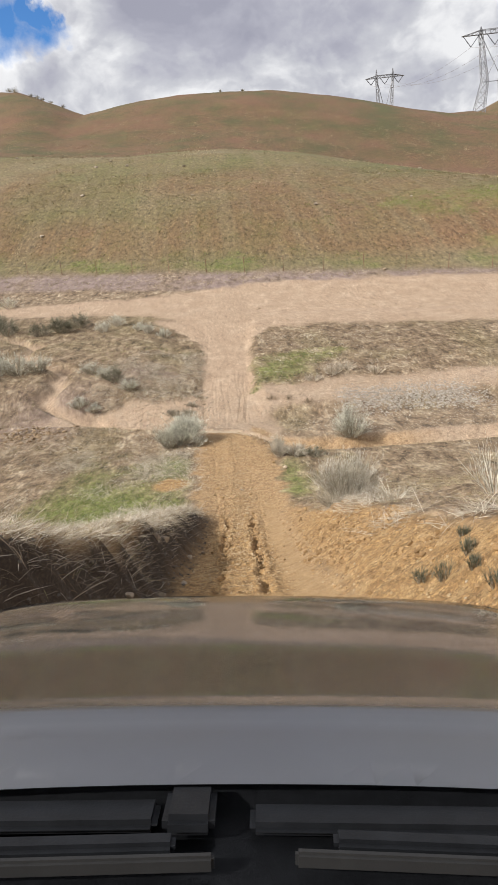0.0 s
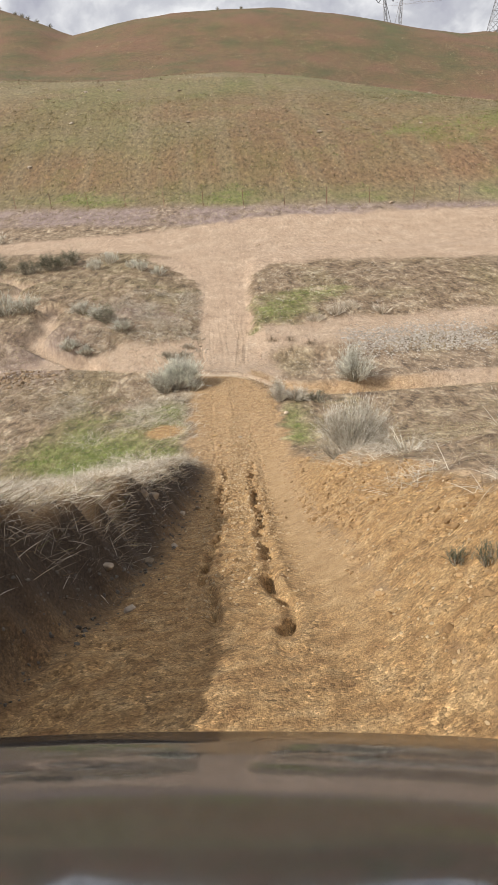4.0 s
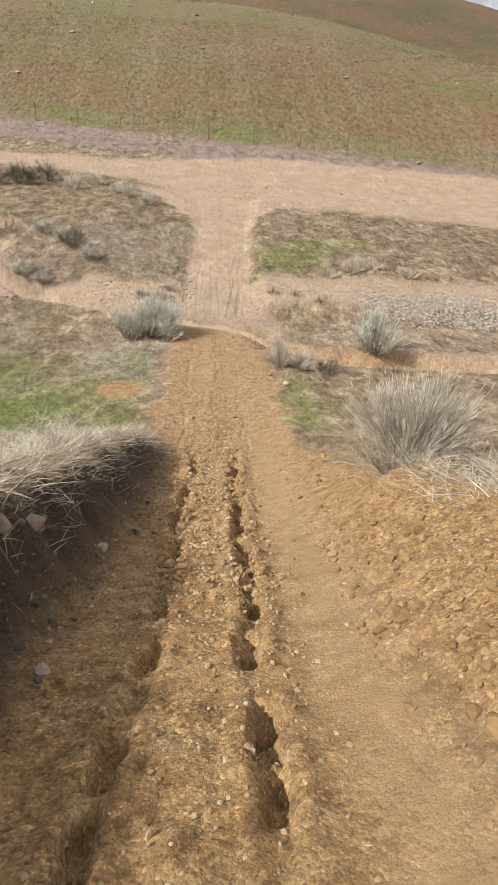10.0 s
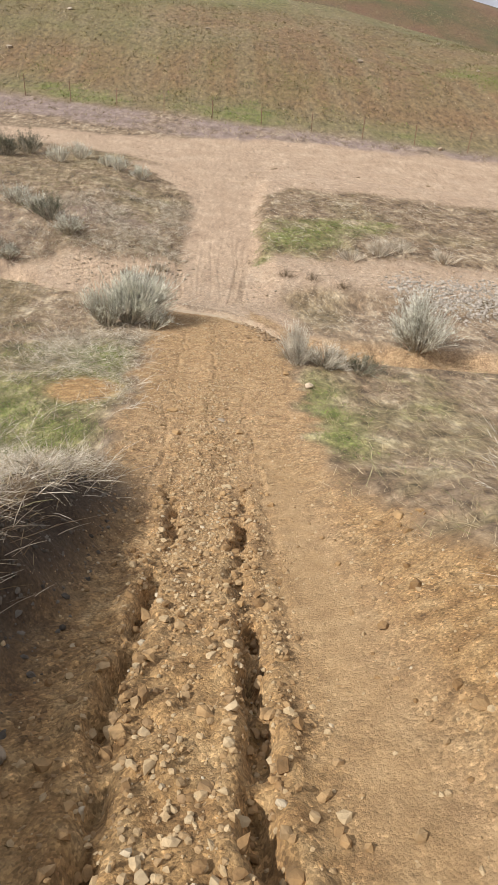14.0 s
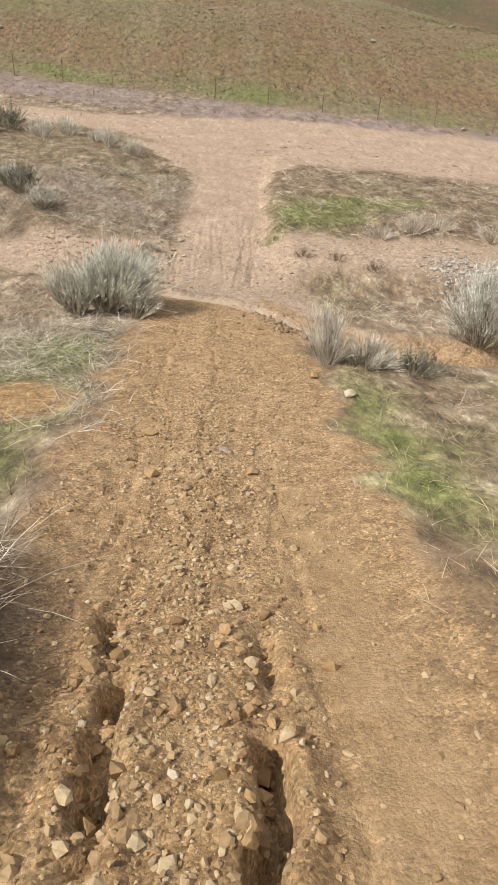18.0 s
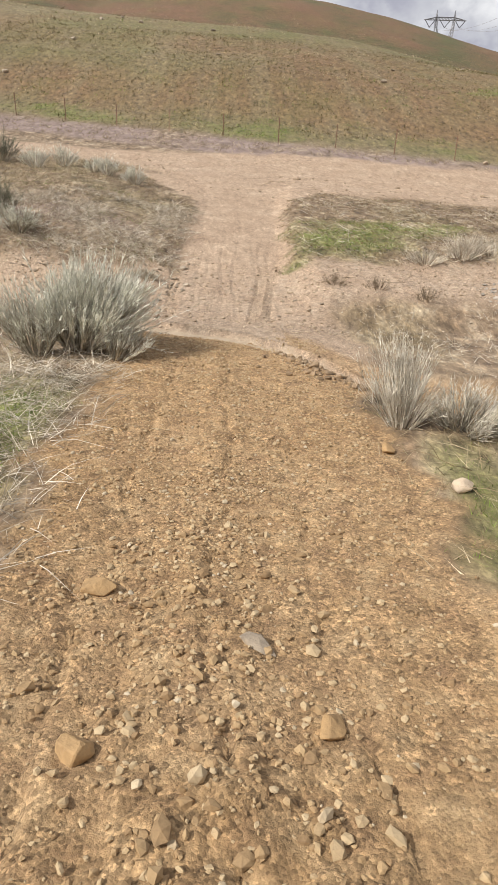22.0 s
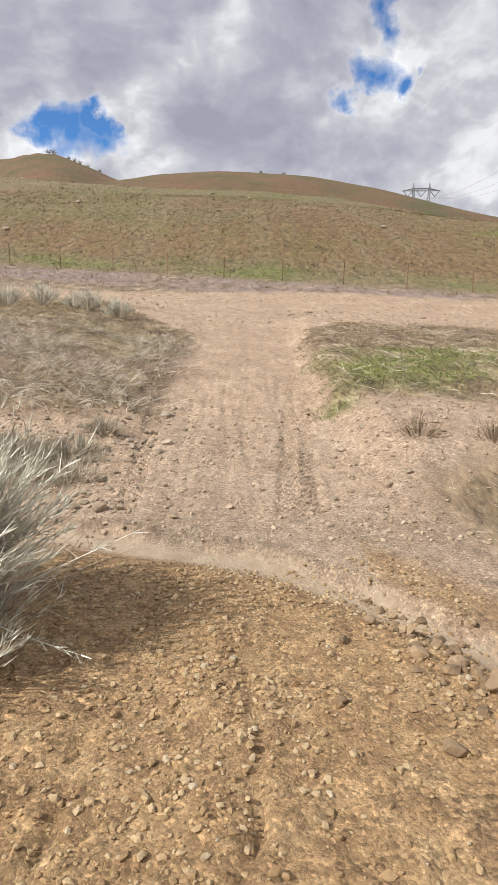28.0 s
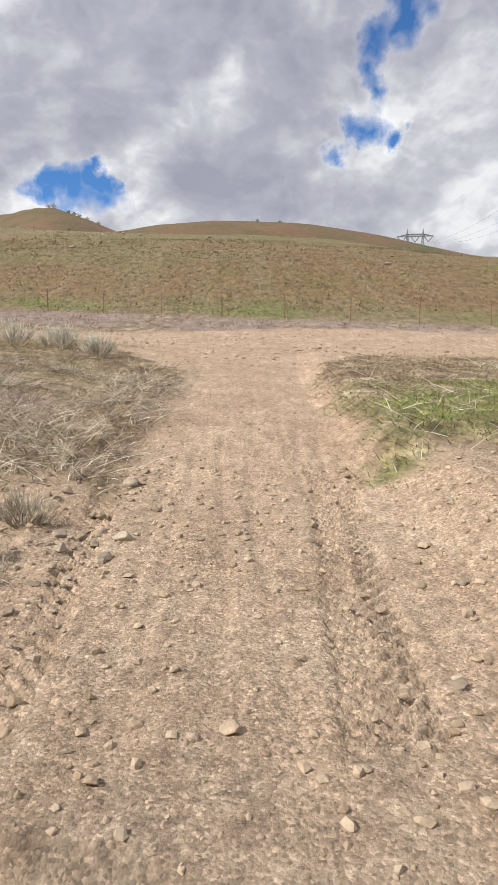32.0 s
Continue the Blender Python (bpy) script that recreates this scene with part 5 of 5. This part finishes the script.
# ---- fence along the road ----
def rod(bm, a, b, wide, sides=4):
    a, b = Vector(a), Vector(b)
    m = Matrix.Translation((a + b) / 2) @ (b - a).to_track_quat("Z", "Y").to_matrix().to_4x4()
    bmesh.ops.create_cone(bm, segments=sides, radius1=wide / 2, radius2=wide / 2, depth=(b - a).length, cap_ends=True, matrix=m)


def fence_y(x):
    return 51.67 - 0.247 * x


fence = tagged(new("fence"), "rusty steel post and wire fence at the foot of the hill", "fence")
heads = []
for k in range(-9, 7):
    x = 9.02 + 3.09 * k
    y = fence_y(x)
    z = float(land(x, y))
    r = random.Random(900 + k)
    lean = Vector((r.gauss(0, 0.025), r.gauss(0, 0.02), 1)) * r.uniform(1.08, 1.24)
    bm = bmesh.new()
    for across in (Vector((0.034, 0.006, 0)), Vector((0.006, 0.040, 0))):
        mid = Vector((x, y, z)) + lean / 2 - Vector((0, 0, 0.05)) + (Vector((0, 0.02, 0)) if across.y > across.x else Vector())
        m = Matrix.Translation(mid) @ lean.to_track_quat("Z", "Y").to_matrix().to_4x4()
        bmesh.ops.create_cube(bm, size=1, matrix=m @ Matrix.Diagonal((max(across.x, 0.010) * 1.1, max(across.y, 0.010) * 1.1, lean.length + 0.1, 1)))
    part("post", bm, RUSTY, fence)
    heads.append((Vector((x, y - 0.02, z)), lean))
for f in (0.30, 0.52, 0.74, 0.95):
    bm = bmesh.new()
    for (a, la), (b, lb) in zip(heads, heads[1:]):
        p, q = a + la * f, b + lb * f
        mid = (p + q) / 2 - Vector((0, 0, 0.02))
        rod(bm, p, mid, 0.006, 3)
        rod(bm, mid, q, 0.006, 3)
    part("wire", bm, WIRE, fence)


# ---- power line ----
def lattice_leg(bm, feet, tops, panels, wide):
    """Four corner posts with crossed bracing on every face."""
    corner = [[Vector(f).lerp(Vector(t), k / panels) for k in range(panels + 1)] for f, t in zip(feet, tops)]
    for c in corner:
        rod(bm, c[0], c[-1], wide * 1.5)
    for a, b in zip(corner, corner[1:] + corner[:1]):
        for k in range(panels):
            rod(bm, a[k], b[k + 1], wide)
            rod(bm, b[k], a[k + 1], wide)
            rod(bm, a[k + 1], b[k + 1], wide)


def square(x, z, half, deep):
    return [(x - half, -deep, z), (x + half, -deep, z), (x + half, deep, z), (x - half, deep, z)]


def pylon(x, y, high, turn, wide):
    thing = tagged(new("pylon"), "grey lattice steel pylon with a long crossarm and hanging insulators", "pylon", "pylons of the power line")
    thing.matrix_world = pose(x, y, float(land(x, y)) - 0.3, 0, 0, turn) @ Matrix.Scale(0.725, 4)
    arm = high * 0.925
    for s in (-1, 1):
        bm = bmesh.new()
        lattice_leg(bm, square(s * 6.6, 0, 2.6, 2.6), square(s * 3.9, high * 0.42, 1.5, 1.4), 4, wide)
        part("leg", bm, GALVANISED, thing)
        bm = bmesh.new()
        lattice_leg(bm, square(s * 3.9, high * 0.42, 1.5, 1.4), square(s * 6.2, arm, 0.75, 0.8), 5, wide)
        part("mast", bm, GALVANISED, thing)
        bm = bmesh.new()
        lattice_leg(bm, square(s * 6.2, arm, 0.75, 0.8), square(s * 6.2, high, 0.12, 0.12), 3, wide)
        part("peak", bm, GALVANISED, thing)
    bm = bmesh.new()
    rod(bm, (-3.9, 0, high * 0.42), (3.9, 0, high * 0.42), wide * 1.6)
    for s in (-1, 1):
        rod(bm, (s * 3.9, 0, high * 0.42), (-s * 6.2, 0, arm), wide * 1.6)
    part("cross_brace", bm, GALVANISED, thing)
    bm = bmesh.new()
    n = 14
    for d in (-0.8, 0.8):
        rod(bm, (-14.6, d * 0.3, arm - 0.2), (14.6, d * 0.3, arm - 0.2), wide * 1.7)
        rod(bm, (-6.2, d, arm + 1.5), (6.2, d, arm + 1.5), wide * 1.5)
        for s in (-1, 1):
            rod(bm, (s * 6.2, d, arm + 1.5), (s * 14.6, d * 0.2, arm - 0.2), wide * 1.5)
        for k in range(n):
            a, b = -14.6 + 29.2 * k / n, -14.6 + 29.2 * (k + 1) / n
            top = lambda q: arm + 1.5 if abs(q) < 6.2 else arm - 0.2 + 1.7 * (14.6 - abs(q)) / 8.4
            rod(bm, (a, d * 0.5, arm - 0.2), (b, d * 0.5, top(b)), wide)
            rod(bm, (b, d * 0.5, arm - 0.2), (b, d * 0.5, top(b)), wide)
    part("crossarm", bm, GALVANISED, thing)
    for c in (-10.4, 0, 10.4):
        for s in (-1, 1):
            bm = bmesh.new()
            rod(bm, (c + s * 3.4, 0, arm - 0.3), (c, 0, arm - 4.6), wide * 1.9, 6)
            part("insulator", bm, GLASSY, thing)
    return thing, arm


near_pylon, near_arm = pylon(99.5, 221.0, 37.7, -8, 0.18)
far_pylon, far_arm = pylon(108.0, 378.0, (88.6 - float(land(108.0, 378.0))) / 0.725, -8, 0.28)
for c in (-10.4, 0, 10.4):
    ends = [p.matrix_world @ Vector((c, 0, a - 4.7)) for p, a in ((far_pylon, far_arm), (near_pylon, near_arm))]
    ends.append(ends[1] + (ends[1] - ends[0]) * 1.0)
    bm = bmesh.new()
    for a, b in zip(ends, ends[1:]):
        last = a
        for k in range(1, 15):
            f = k / 14
            p = a.lerp(b, f) - Vector((0, 0, 5.0 * 4 * f * (1 - f)))
            rod(bm, last, p, 0.07, 3)
            last = p
    tagged(part("power_cable", bm, WIRE), "thin sagging power cable strung between two pylons", "cable", "cables of the power line")


# ---- roots and sticks in the shaded bank ----
def bank_edge(y):
    return np.interp(y, [-10, 2, 4, 6, 8, 9.5, 12, 14], [-2.4, -2.1, -1.75, -1.38, -1.25, -1.2, -1.05, -0.9])


r = rng_of(501)
n = 220
y = r.uniform(3.4, 11.5, n)
x = bank_edge(y) + r.uniform(-0.05, 0.16, n)
base = np.stack([x, y, land(x, y) + 0.01], 1)
way = unit(np.stack([r.uniform(0.2, 1.0, n), r.normal(size=n) * 0.7, r.uniform(-0.5, 0.5, n)], 1))
long = r.uniform(0.08, 0.34, n)
bend = np.stack([np.zeros(n), np.zeros(n), -r.uniform(0.4, 1.1, n) * long], 1)
tagged(new("roots", mesh_of("roots", *strands(base, way, long, bend, r.uniform(0.003, 0.008, n), 502, 4), DEAD_WOOD)), "thin dead roots hanging out of the dark cut bank", "roots", kind="stuff")


def stick(x, y, long, turn, tilt, seed):
    r = random.Random(seed)
    bm = bmesh.new()
    p, way, wide = Vector((-long / 2, 0, 0)), Vector((1, 0, 0)), 0.013
    for k in range(6):
        q = p + way * long / 6
        rod(bm, p, q, wide, 5)
        if k in (2, 4):
            rod(bm, q, q + (way + Vector((0, r.choice((-1, 1)) * 0.9, 0.3))).normalized() * long * 0.22, wide * 0.5, 4)
        way = (way + Vector((0, r.gauss(0, 0.14), r.gauss(0, 0.10)))).normalized()
        p, wide = q, wide * 0.86
    ob = part("stick", bm, DEAD_WOOD)
    ob.matrix_world = pose(x, y, float(land(x, y)) + 0.015, 0, tilt, turn)
    return tagged(ob, "dry crooked stick lying on the ground", "stick", "loose sticks")


for k, (x, y, long, turn, tilt) in enumerate(((-1.05, 6.9, 0.40, 60, 20), (-0.95, 7.7, 0.34, 100, 25), (-1.0, 8.7, 0.30, 40, 22), (-1.15, 5.9, 0.42, 80, 24), (-1.3, 29.2, 0.7, 60, 0), (-1.5, 28.6, 0.5, 110, 0), (2.3, 24.7, 0.6, 20, 0), (3.2, 24.4, 0.5, -30, 0), (2.7, 27.3, 0.45, 70, 0), (-2.2, 26.8, 0.6, 30, 0))):
    stick(x, y, long, turn, tilt, 800 + k)
